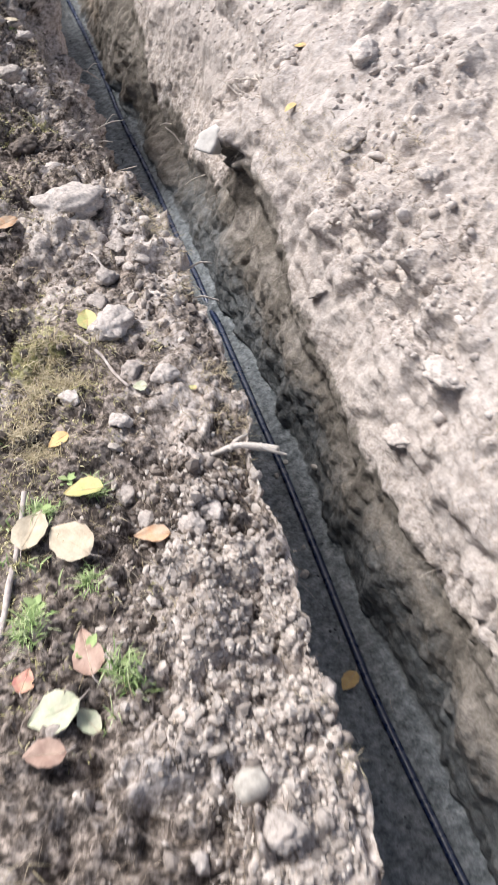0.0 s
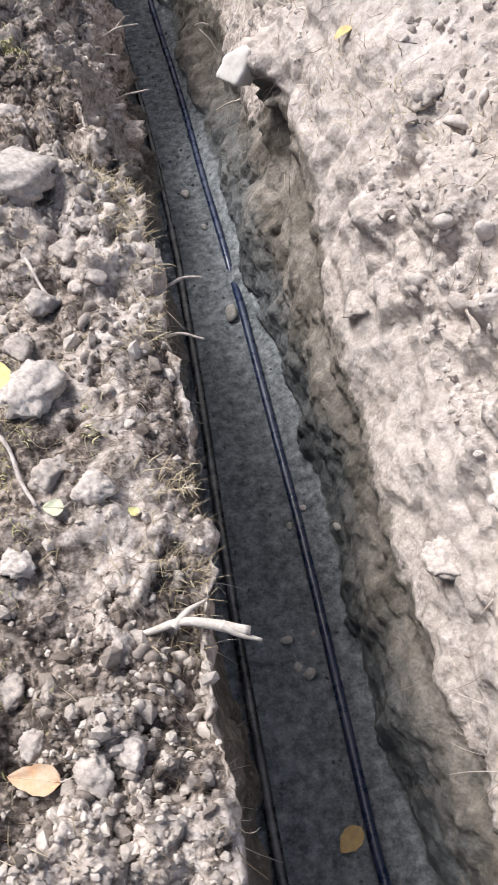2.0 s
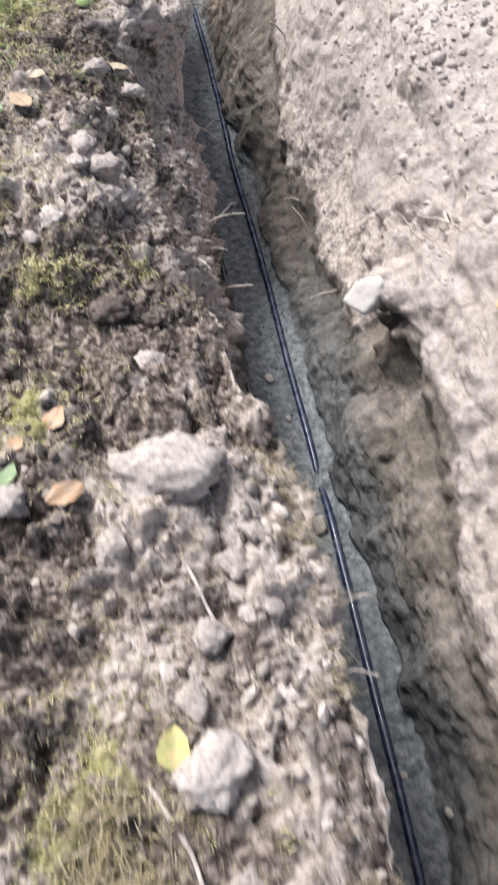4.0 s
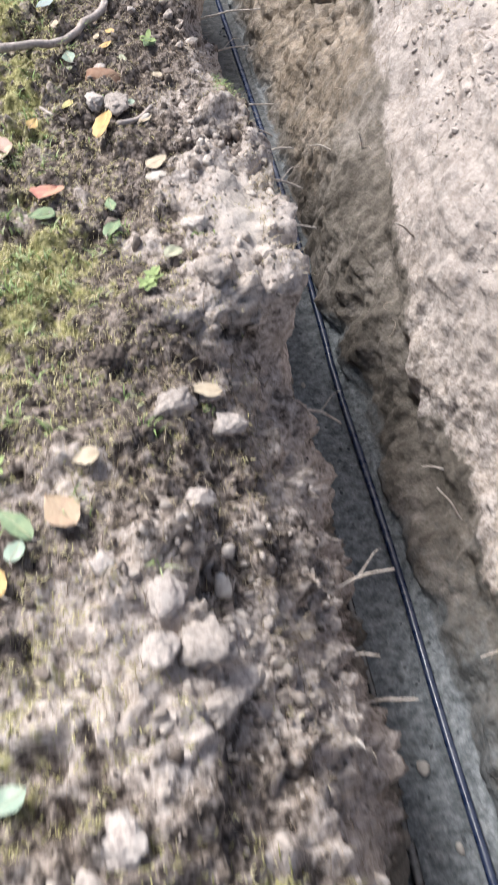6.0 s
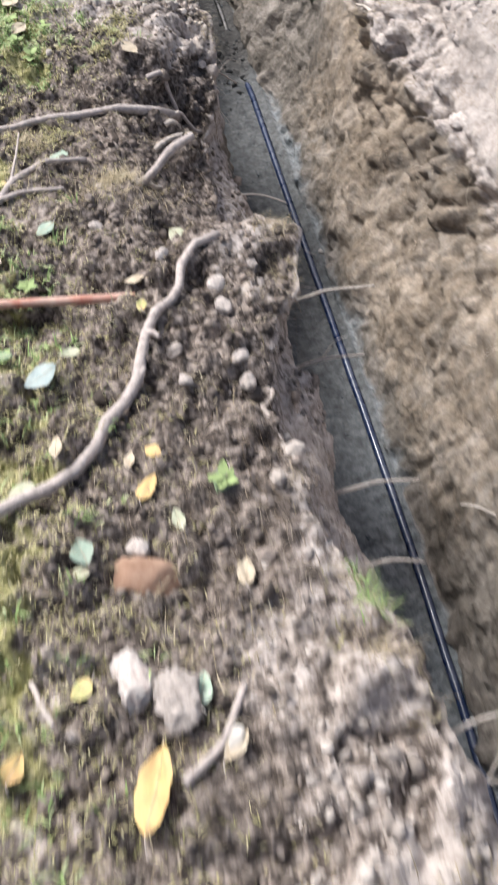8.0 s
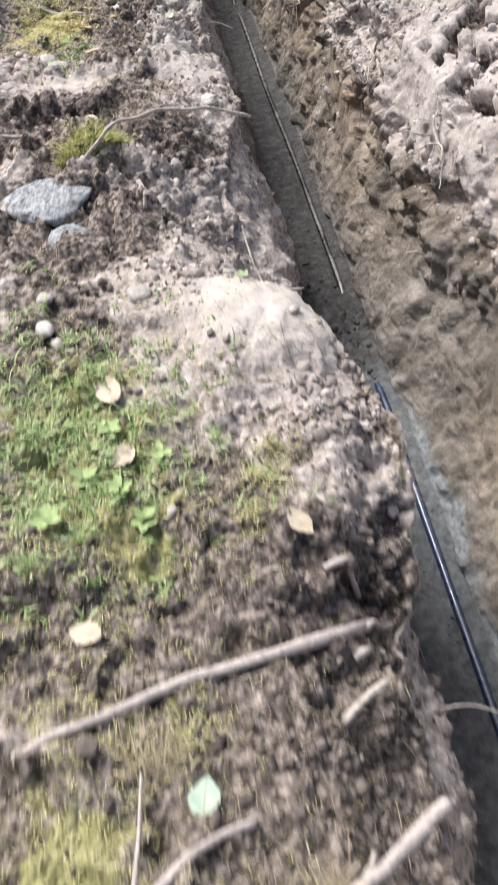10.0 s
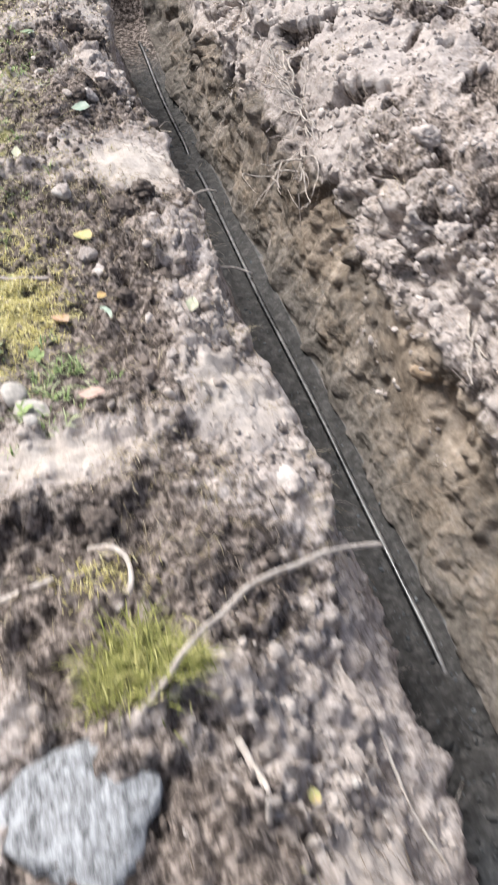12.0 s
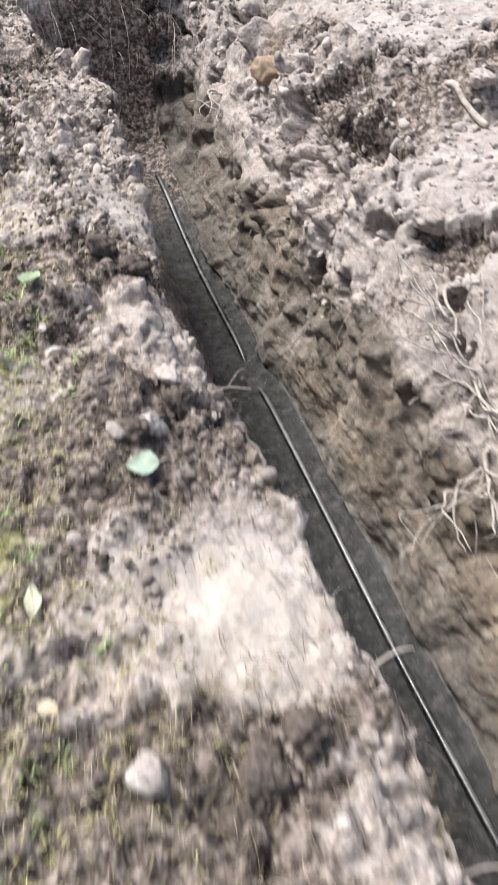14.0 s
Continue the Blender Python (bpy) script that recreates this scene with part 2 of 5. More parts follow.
# ---- the trench's plan: places along y ----
# Both rims widen near y 0 and before, unseen, to brighten the bed.
RIM = table((-3, 0.8), (-0.3, 0.85), (0.25, 1.18), (0.4, 1.2), (1.0, 1.25), (1.4, 1.31), (2.0, 1.33), (2.4, 1.33), (2.8, 1.26), (3.2, 1.23), (3.7, 1.21),
            (4.2, 1.21), (4.6, 1.25), (4.72, 1.37), (5.2, 1.41), (5.6, 1.39), (5.85, 1.34), (6.1, 1.31), (6.4, 1.32), (6.6, 1.37),
            (6.84, 1.42), (6.94, 1.29), (7.3, 1.31), (7.7, 1.32), (8.0, 1.38), (8.35, 1.37), (8.6, 1.27), (8.8, 1.17), (9.2, 1.16),
            (9.6, 1.17), (9.9, 1.22), (10.3, 1.2), (10.7, 1.13), (11.0, 1.18), (11.3, 1.22), (11.6, 1.17), (12.0, 1.16), (12.5, 1.11),
            (13, 1.13), (13.3, 1.17), (13.9, 1.22), (14.3, 1.09), (14.6, 1.04), (15.0, 0.98), (15.6, 0.9), (20, 0.9))
RIM_DROP = table((0, 0.03), (2.9, 0.03), (3.3, 0.20), (3.9, 0.18), (4.5, 0.14), (4.7, 0.03), (6.9, 0.03), (7.1, 0.24), (7.7, 0.24), (8.1, 0.05),
                 (8.7, 0.06), (9.0, 0.2), (9.5, 0.18), (9.9, 0.04), (13.6, 0.05), (14.3, 0.02))
BED_LEFT = table((-3, 1.25), (1.0, 1.27), (1.7, 1.30), (2.1, 1.33), (2.7, 1.38), (3.3, 1.41), (5, 1.42), (6.5, 1.42), (8, 1.44), (9, 1.40), (10, 1.42),
                 (12, 1.42), (14.2, 1.38), (14.6, 1.28), (15.0, 1.2), (15.6, 1.12), (20, 1.1))
BED_RIGHT = table((-3, 1.66), (0.9, 1.67), (1.6, 1.70), (2.5, 1.76), (3.2, 1.74), (5, 1.74), (5.6, 1.73), (8, 1.735), (9.5, 1.71), (11, 1.70), (13, 1.68), (14.5, 1.62), (20, 1.7))
LIP = table((3.2, 0), (3.5, 0.09), (4.2, 0.13), (4.6, 0.12), (4.72, 0), (5.7, 0), (5.95, 0.085), (6.5, 0.085), (6.62, 0), (6.95, 0), (7.1, 0.08), (7.65, 0.08), (7.8, 0), (8.9, 0), (9.1, 0.10), (9.8, 0.09), (10.0, 0), (11.0, 0), (11.2, 0.03), (11.5, 0))
BED_Z = table((-3, -1.08), (1, -1.11), (3, -1.13), (5, -1.13), (7, -1.02), (9, -0.90), (11, -0.87), (13, -0.86), (14.0, -0.8), (14.6, -0.68), (15.2, -0.62), (20, -0.6))
# Depth where dark clay starts; raised near y 3 to paint an alcove's shade.
CLAY_SHADE_TOP = table((0, 0.5), (1.5, 0.58), (2.2, 0.56), (2.6, 0.45), (2.9, 0.34), (3.4, 0.36), (3.6, 0.7), (4.2, 0.84), (4.9, 0.82), (5.3, 0.6), (5.8, 0.40), (6.6, 0.26), (9, 0.3), (15, 0.32))
LOW_WALL = table((0, 1.74), (1, 1.75), (2, 1.79), (3.25, 1.80), (3.5, 1.90), (4.1, 1.99), (4.5, 2.02), (5, 1.93), (6, 1.86), (7, 1.93), (8, 1.94), (9, 1.92), (10, 1.82),
                 (11, 1.80), (12, 1.80), (13, 1.72), (14, 1.72), (20, 1.75))
MID_WALL = table((-1, 2.1), (0, 1.9), (0.6, 1.80), (1, 1.80), (2, 1.89), (2.8, 1.90), (3.2, 1.86), (3.36, 1.84), (3.52, 2.0), (4, 2.04), (4.5, 2.06), (5.2, 1.98), (6, 2.06), (7, 2.08), (8, 2.06), (9, 2.01), (10, 1.88), (11, 1.83),
                 (12, 1.83), (13, 1.77), (14, 1.80), (20, 1.85))
TOP_WALL = table((-1, 2.3), (0, 2.1), (0.6, 1.97), (1, 1.98), (2, 2.06), (3.2, 2.04), (3.6, 2.14), (4, 2.17), (5, 2.14), (6, 2.22), (7, 2.25), (8, 2.20), (9, 2.12), (10, 1.98), (11, 1.90), (12, 2.02),
                 (13, 1.88), (14, 1.95), (20, 1.95))
CONDUIT_X = table((-3, 1.56), (-1, 1.57), (1, 1.58), (2, 1.635), (3, 1.67), (5, 1.69), (7, 1.70), (9, 1.67), (11, 1.63), (13, 1.60), (14.6, 1.54))


def patches(x, y, spots):
    """The sum of soft round patches (x, y, half width, half length, weight)."""
    out = np.zeros_like(x)
    for cx, cy, rx, ry, w in spots:
        out += w * np.exp(-(((x - cx) / rx) ** 2 + ((y - cy) / ry) ** 2))
    return out


PALE_SPOTS = [(1.08, 10.85, 0.13, 0.32, 0.5), (1.0, 9.36, 0.2, 0.25, 0.4), (1.26, 5.0, 0.16, 0.36, 1.0), (1.05, 8.6, 0.32, 0.3, 1.1), (1.0, 11.57, 0.2, 0.21, 1.5), (1.03, 10.25, 0.2, 0.3, 0.55), (1.02, 2.3, 0.28, 0.6, 0.18),
              (1.05, 0.7, 0.35, 0.5, 0.22), (0.95, 3.75, 0.2, 0.22, 0.35), (1.0, 9.05, 0.12, 0.18, 0.5), (0.55, 10.12, 0.2, 0.09, 1.2), (1.05, 12.4, 0.15, 0.3, 0.35),
              (1.0, 13.4, 0.25, 0.6, 0.5)]
DARK_SPOTS = [(0.6, 8.95, 0.28, 0.22, 0.35), (0.86, 11.45, 0.09, 0.1, 0.4), (1.02, 11.33, 0.2, 0.07, 0.4), (0.62, 8.65, 0.18, 0.12, 0.3), (1.0, 3.1, 0.3, 0.22, 0.6), (0.82, 4.5, 0.14, 0.16, 0.5), (1.0, 6.5, 0.4, 0.5, 0.28), (1.1, 7.4, 0.4, 0.5, 0.6), (0.8, 10.65, 0.15, 0.4, 0.45),
              (0.55, 9.85, 0.3, 0.16, 0.6), (0.86, 11.27, 0.25, 0.13, 0.6), (0.9, 12.12, 0.2, 0.12, 0.5), (0.95, 12.8, 0.2, 0.2, 0.4), (0.95, 9.75, 0.3, 0.16, 0.35), (1.0, 13.2, 0.12, 0.15, 0.4), (0.95, 5.45, 0.2, 0.2, 0.25), (0.95, 1.6, 0.25, 0.12, 0.2), (1.05, 2.85, 0.2, 0.12, 0.25), (0.78, 1.0, 0.18, 0.5, 0.3), (0.95, 4.4, 0.3, 0.4, 0.28), (1.02, 1.75, 0.25, 0.6, 0.2), (1.0, 5.9, 0.25, 0.3, 0.2), (0.9, 11.9, 0.25, 0.3, 0.25), (0.95, 14.0, 0.25, 0.4, 0.25)]
MOSS_SPOTS = [(0.80, 1.75, 0.15, 0.28, 0.6), (0.66, 4.75, 0.32, 0.42, 0.75), (0.62, 5.7, 0.26, 0.5, 0.7), (0.62, 6.5, 0.24, 0.4, 0.7), (0.62, 8.1, 0.28, 0.42, 0.9),
              (0.46, 10.8, 0.16, 0.28, 0.6), (0.45, 11.6, 0.24, 0.5, 0.5), (0.5, 12.6, 0.26, 0.6, 0.55), (0.9, 3.25, 0.22, 0.10, 0.6), (0.72, 2.7, 0.18, 0.22, 0.6), (0.62, 3.6, 0.2, 0.35, 0.55),
              (0.6, 7.3, 0.2, 0.35, 0.6), (0.6, 1.15, 0.14, 0.3, 0.4), (0.45, 13.6, 0.3, 0.6, 0.5)]


SMOOTH_SPOTS = [(1.12, 8.55, 0.27, 0.24, 1), (1.0, 11.57, 0.19, 0.2, 1.3), (0.55, 10.12, 0.17, 0.08, 1), (1.28, 5.0, 0.11, 0.3, 0.8), (1.03, 10.25, 0.18, 0.22, 0.8),
                (1.0, 9.05, 0.1, 0.16, 0.8), (1.05, 13.0, 0.14, 0.3, 0.6)]


def bank_paleness(x, y):
    a, b = np.array([float(x)]), np.array([float(y)])
    near = max(float(RIM(y)) - x, 0.0)
    return float(0.36 + 0.22 * math.exp(-((near / 0.3) ** 2)) + patches(a, b, PALE_SPOTS)[0] - patches(a, b, DARK_SPOTS)[0])


# ---- the ground: one sheet with the trench cut into it ----
def ramp01(a, low, high):
    return smooth(np.clip((a - low) / (high - low), 0, 1))


def build_ground():
    ys = np.concatenate([np.array([-60, -30, -15, -8, -5, -3.2, -2.6, -2, -1.2, -0.6, -0.2]), np.arange(0.0, 15.9, 0.0105), np.array([16.0, 16.2, 16.6, 17.5, 19, 22, 28, 40, 80])])
    far = np.array([60, 30, 15, 8, 5, 3.5, 2.5, 1.9, 1.5])
    near = np.concatenate([np.arange(1.28, 0.8, -0.016), np.arange(0.8, 0.0, -0.0095)])
    left = np.concatenate([far, near])
    wall, bed, rise = np.linspace(0, 1, 60), np.linspace(0, 1, 28)[1:], np.linspace(0, 1, 112)[1:]
    right = np.concatenate([np.concatenate([np.arange(0.011, 0.6, 0.011), np.arange(0.6, 1.55, 0.018)]), np.array([1.7, 2.0, 2.6, 3.5, 5, 8, 15, 30, 60])])
    n, m = len(ys), len(left) + len(wall) + len(bed) + len(rise) + len(right)
    X, Z, zone = np.zeros((n, m)), np.zeros((n, m)), np.zeros((n, m))
    Y = np.repeat(ys[:, None], m, 1)
    y = ys[:, None]
    rim, drop, bl, br, bz = RIM(y) - 0.6 * LIP(y), RIM_DROP(y), BED_LEFT(y), BED_RIGHT(y), BED_Z(y)
    # left bank
    a = len(left)
    X[:, :a] = rim - left
    Z[:, :a] = -drop * np.exp(-(left / 0.16) ** 2) - 0.02 * np.exp(-left / 0.03)
    Z[:, :a] += patches(X[:, :a], Y[:, :a], [(1.12, 8.55, 0.22, 0.24, 0.10), (1.05, 5.0, 0.25, 0.3, 0.02), (0.9, 10.3, 0.25, 0.3, 0.04), (1.0, 12.9, 0.3, 0.8, 0.06),
                                             (0.85, 7.5, 0.2, 0.3, -0.04), (0.9, 3.1, 0.25, 0.15, -0.05), (0.5, 9.85, 0.25, 0.12, -0.05), (0.68, 9.5, 0.16, 0.14, 0.08),
                                             (1.24, 7.78, 0.05, 0.045, -0.09), (1.12, 7.80, 0.035, 0.03, -0.06), (1.11, 6.88, 0.06, 0.06, -0.05), (0.7, 6.67, 0.36, 0.10, -0.08)])
    zone[:, :a] = 0
    # left wall, a little undercut
    b = a + len(wall)
    q = wall[None, :]
    X[:, a:b] = rim + (bl - rim) * smooth(q) - 0.05 * np.sin(np.pi * q) * (1 - q) + 1.35 * LIP(y) * smooth(np.clip(q / 0.3, 0, 1)) * np.clip((1 - q) / 0.7, 0, 1)
    Z[:, a:b] = -drop - 0.02 + (bz + drop + 0.02) * q
    zone[:, a:b] = 1
    # bed
    c = b + len(bed)
    X[:, b:c] = bl + (br - bl) * bed
    Z[:, b:c] = bz + 0.05 * np.clip(bed - 0.78, 0, 1) ** 1.0 * 3
    zone[:, b:c] = 2
    # right wall, from the bed up through three lines
    d = c + len(rise)
    stops = np.array([0, 0.45, 0.70, 1.0])
    px = np.concatenate([br, LOW_WALL(y), MID_WALL(y), TOP_WALL(y)], 1)
    pz = np.concatenate([bz + 0.03, np.full_like(bz, -0.6), np.full_like(bz, -0.3), np.full_like(bz, 0.0)], 1)
    for k in range(n):
        X[k, c:d] = np.interp(rise, stops, px[k])
        Z[k, c:d] = np.interp(rise, stops, pz[k])
    for _ in range(6):
        X[:, c + 1 : d - 1] = 0.25 * X[:, c : d - 2] + 0.5 * X[:, c + 1 : d - 1] + 0.25 * X[:, c + 2 : d]
        Z[:, c + 1 : d - 1] = 0.25 * Z[:, c : d - 2] + 0.5 * Z[:, c + 1 : d - 1] + 0.25 * Z[:, c + 2 : d]
    zone[:, c:d] = 3
    # right bank: a low spoil heap
    X[:, d:] = TOP_WALL(y) + right
    Z[:, d:] = 0.26 * (1 - np.exp(-right / 0.32)) + 0.10 * ramp01(right, 0.5, 1.5) - 0.36 * ramp01(right, 3, 10)
    zone[:, d:] = 4
    # both ends close
    shut = np.maximum(ramp01(y, 14.75, 15.4), 1 - ramp01(y, -3.2, -2.0))
    cap = np.where(y > 5, 0.28 * (1 - ramp01(y, 17, 22)), 0.0)
    Z = Z * (1 - shut) + cap * shut * np.exp(-((X - 1.5) / 5.0) ** 2)
    # relief along the smooth surface's normal
    P = np.stack([X, Y, Z], -1)
    du, dv = np.gradient(P, axis=1), np.gradient(P, axis=0)
    N = np.cross(du, dv)
    N /= np.linalg.norm(N, axis=-1, keepdims=True) + 1e-9
    flat, zone = P.reshape(-1, 3), zone.ravel()
    inside = ((flat[:, 1] > -0.3) & (flat[:, 1] < 15.95) & (flat[:, 0] > -0.5) & (flat[:, 0] < 3.8)).astype(np.float32)
    is_bank, is_lw, is_bed, is_rw, is_rb = [(zone == k).astype(np.float32) for k in range(5)]
    big = fractal(flat, 0.42, 3, 3)
    mid = fractal(flat, 0.12, 3, 9)
    fine = fractal(flat, 0.035, 3, 15)
    bend = np.stack([mid, fractal(flat + 6.1, 0.12, 3, 29), fractal(flat + 2.7, 0.12, 3, 31)], 1)
    one, two = lumps(flat * np.array([1.0, 0.8, 1.2]) + 0.07 * bend, 0.15, 21)
    crack = np.clip((two - one) / 0.16, 0, 1)
    upright = flat * np.array([1.0, 1.0, 0.35])
    spade = fractal(upright, 0.16, 3, 41)
    x, yy, z = flat.T
    rough_here = 0.6 + 0.8 * ramp01(fractal(flat, 0.5, 2, 55), -0.25, 0.35)
    rough_here = rough_here * np.clip(1 - 0.8 * patches(x, yy, SMOOTH_SPOTS), 0.15, 2)
    heap = ramp01(z, -0.75, -0.35)
    smooth_patch = ramp01(fractal(flat * np.array([1, 0.7, 1]), 0.5, 2, 71), -0.12, 0.2)
    slab = ramp01(yy, 3.9, 4.8) * ramp01(9.6 - yy, 0, 1.0) * is_rb * ramp01(x - TOP_WALL(yy), 0.0, 0.15)
    face = ramp01(yy, 3.9, 4.3) * ramp01(6.0 - yy, 0, 0.6) * is_rw * ramp01(z, -0.9, -0.75)
    smooth_patch = np.maximum(smooth_patch, np.maximum(0.95 * slab, 0.85 * face))
    warped = flat + 0.05 * np.stack([mid, fractal(flat + 3.3, 0.12, 3, 19), big], 1)
    clump = billow(warped, 0.20, 5, 23)
    crumble = billow(warped * 1.1 + 4.0, 0.07, 4, 27)
    # rounded clods with gaps between them
    c1, c2 = lumps(flat * np.array([1.0, 0.9, 1.1]) + 0.02 * bend, 0.062, 121)
    cobble = np.sqrt(np.clip(1 - (c1 / 0.72) ** 2, 0, 1)) * ramp01(c2 - c1, 0.0, 0.35) - 0.45
    loose = ramp01(fractal(flat + 9.0, 0.33, 3, 141), -0.1, 0.3)
    disp = is_bank * rough_here * (0.011 * cobble * loose)
    disp += is_bank * (0.036 * big + 0.018 * mid + rough_here * (0.062 * clump + 0.040 * crumble) + 0.010 * fine)
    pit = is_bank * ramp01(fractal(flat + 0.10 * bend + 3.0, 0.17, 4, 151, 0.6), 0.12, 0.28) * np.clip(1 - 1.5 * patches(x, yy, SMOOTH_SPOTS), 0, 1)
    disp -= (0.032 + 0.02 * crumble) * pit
    slump = is_lw * ramp01(LIP(yy), 0.05, 0.10) * (0.2 + 0.8 * ramp01(4.9 - yy, 0, 0.2))
    disp += slump * (0.05 * clump + 0.045 * crumble + 0.012 * cobble + 0.02 * mid)
    disp += is_lw * (0.030 * big + 0.034 * spade + 0.034 * clump + 0.016 * crumble + 0.004 * fine)
    disp += is_bed * (0.012 * big + 0.006 * mid + 0.004 * fine + 0.010 * crumble * rough_here + 0.06 * clump * np.exp(-(((yy - 9.45) / 0.4) ** 2)))
    lower = 1 - heap
    disp += is_rw * (lower * (0.034 * spade + 0.05 * fractal(upright, 0.4, 2, 43) + 0.066 * billow(upright * np.array([1, 0.7, 1]) + 0.08 * bend, 0.22, 4, 47) + 0.014 * crumble + 0.004 * fine)
                     + heap * (0.040 * big + 0.020 * mid + (1 - (0.55 + 0.3 * ramp01(yy, 3.6, 4.2)) * smooth_patch) * (0.115 * clump + 0.028 * crumble - (0.014 + 0.022 * ramp01(yy, 5.8, 7.0) * ramp01(9.5 - yy, 0, 1)) * (1 - crack)) + 0.005 * fine))
    disp += (is_rb + is_rw * heap) * (1 - 0.9 * smooth_patch) * (0.012 * cobble * loose)
    disp += is_rb * (0.045 * big + 0.020 * mid + (1 - (0.55 + 0.3 * ramp01(yy, 3.6, 4.2)) * smooth_patch) * (0.10 * clump + 0.028 * crumble - 0.010 * (1 - crack)) + 0.005 * fine)
    disp -= is_rw * 0.035 * np.exp(-(((z + CLAY_SHADE_TOP(yy) + 0.10 + 0.08 * big) / 0.07) ** 2)) * ramp01(6.2 - yy, 0, 0.6)
    # scattered hollows and overhangs in the heap's face
    crest = np.exp(-(((z + 0.02) / 0.2) ** 2)) * ramp01(yy, 7.5, 9.5)
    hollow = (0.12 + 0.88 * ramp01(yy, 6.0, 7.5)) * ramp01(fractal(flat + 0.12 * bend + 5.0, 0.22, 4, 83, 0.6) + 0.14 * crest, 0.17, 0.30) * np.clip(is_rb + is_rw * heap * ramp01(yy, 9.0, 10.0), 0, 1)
    disp -= is_rw * 0.09 * np.exp(-(((yy - 3.08) / 0.24) ** 2) - (((z + 0.55) / 0.2) ** 2))
    disp -= (0.055 + 0.045 * crest + 0.05 * crumble) * hollow
    out = flat + (N.reshape(-1, 3) * (disp * inside)[:, None])
    # covers
    rimd = RIM(yy) - x
    # Lump tops paler; creases and pits darker, dark soil and painted shade both.
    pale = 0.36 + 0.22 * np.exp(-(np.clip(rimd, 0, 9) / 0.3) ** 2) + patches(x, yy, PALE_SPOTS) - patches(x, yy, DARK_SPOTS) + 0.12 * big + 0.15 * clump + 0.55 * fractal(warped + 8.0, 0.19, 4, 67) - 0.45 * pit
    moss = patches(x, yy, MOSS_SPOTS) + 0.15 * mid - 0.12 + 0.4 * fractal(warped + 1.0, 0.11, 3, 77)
    # Heap hollows: dark humus and painted shade together, with some clay.
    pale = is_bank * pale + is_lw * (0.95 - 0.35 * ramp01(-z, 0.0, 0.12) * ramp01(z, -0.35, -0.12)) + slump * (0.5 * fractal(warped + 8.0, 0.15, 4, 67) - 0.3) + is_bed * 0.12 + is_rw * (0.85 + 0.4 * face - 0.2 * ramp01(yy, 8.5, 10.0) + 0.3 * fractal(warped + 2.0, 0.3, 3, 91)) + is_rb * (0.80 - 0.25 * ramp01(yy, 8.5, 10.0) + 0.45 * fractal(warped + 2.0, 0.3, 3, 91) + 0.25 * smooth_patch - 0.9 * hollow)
    clay = is_lw * ramp01(-z - 4.0 * LIP(yy), 0.25, 0.5) * 0.7 + is_rw * np.clip(ramp01(-z - CLAY_SHADE_TOP(yy) + 0.10 * big + 0.10 * mid, -0.10, 0.08) * 0.95 + 0.35 * hollow, 0, 1) + is_rb * 0.15 * hollow
    ochre = is_rw * ramp01(yy, 5.6, 6.8) * ramp01(-z, 0.12, 0.35) * ramp01(z - BED_Z(yy), 0.03, 0.16) * (0.62 - 0.12 * ramp01(yy, 9, 10) + 0.3 * big) * (1 - 0.85 * np.exp(-(((yy - 9.15) / 0.45) ** 2)) * ramp01(-z, 0.25, 0.5)) + is_rw * 0.8 * patches(yy, z, [(10.5, -0.4, 0.3, 0.14, 1.0), (11.6, -0.45, 0.25, 0.12, 0.7)]) + is_rb * 0.7 * patches(x, yy, [(2.0, 14.25, 0.12, 0.14, 1.0)])
    above = z - BED_Z(yy) + 0.12 * big + 0.06 * mid
    silt = is_bed * (1 - 0.9 * ramp01(yy, 13.9, 14.7)) + is_rw * (1 - ramp01(above, 0.10, 0.55)) * ramp01(5.0 - yy, 0, 1.6) * 0.8 + is_rw * (1 - ramp01(above, 0.0, 0.08)) * 0.7 * ramp01(9.6 - yy, 0, 0.8) + is_lw * (1 - ramp01(above, 0.03, 0.2)) * 0.7 * ramp01(9.6 - yy, 0, 0.8)
    # Darker silt further along the bed; shade painted at the right wall's foot.
    dark_silt = np.maximum(0.65 * ramp01(yy, 5.6, 7.6), ramp01(yy, 8.8, 9.4)) * is_bed + 0.55 * is_rw * ramp01(5.5 - yy, 0, 0.6)
    dusty = is_rb * (0.45 + 0.55 * smooth_patch) + is_rw * heap * (0.35 + 0.4 * smooth_patch) + is_bank * patches(x, yy, SMOOTH_SPOTS)
    sand = is_bank * patches(x, yy, SMOOTH_SPOTS) * 0.95 + 0.8 * slab + 0.25 * mid * slab
    away = 1 - inside
    # the heap thins out into the plain
    thin = away * ramp01(x, 2.0, 2.6) * np.exp(-np.clip(x - 3.8, 0, 99) / 3.0 - np.clip(-0.3 - yy, 0, 99) / 3.0 - np.clip(yy - 15.95, 0, 99) / 3.0)
    pale = pale * inside + away * 0.42 + 0.4 * thin
    sand = sand * (inside + thin)
    dusty, moss, clay = dusty * inside + 0.6 * thin, moss * inside, clay * inside
    closed = np.repeat(shut, m, 1).ravel() * ((x > 0.8) & (x < 2.4))
    ochre = np.maximum(ochre, 0.62 * closed)
    silt, pale, clay = silt * (1 - closed), pale * (1 - 0.35 * closed), clay * (1 - 0.5 * closed)
    mesh = bpy.data.meshes.new("ground")
    mesh.vertices.add(n * m)
    mesh.vertices.foreach_set("co", out.astype(np.float32).ravel())
    i = np.arange((n - 1) * (m - 1))
    v = (i // (m - 1)) * m + i % (m - 1)
    quads = np.stack([v, v + 1, v + m + 1, v + m], 1).astype(np.int32)
    mesh.loops.add(quads.size)
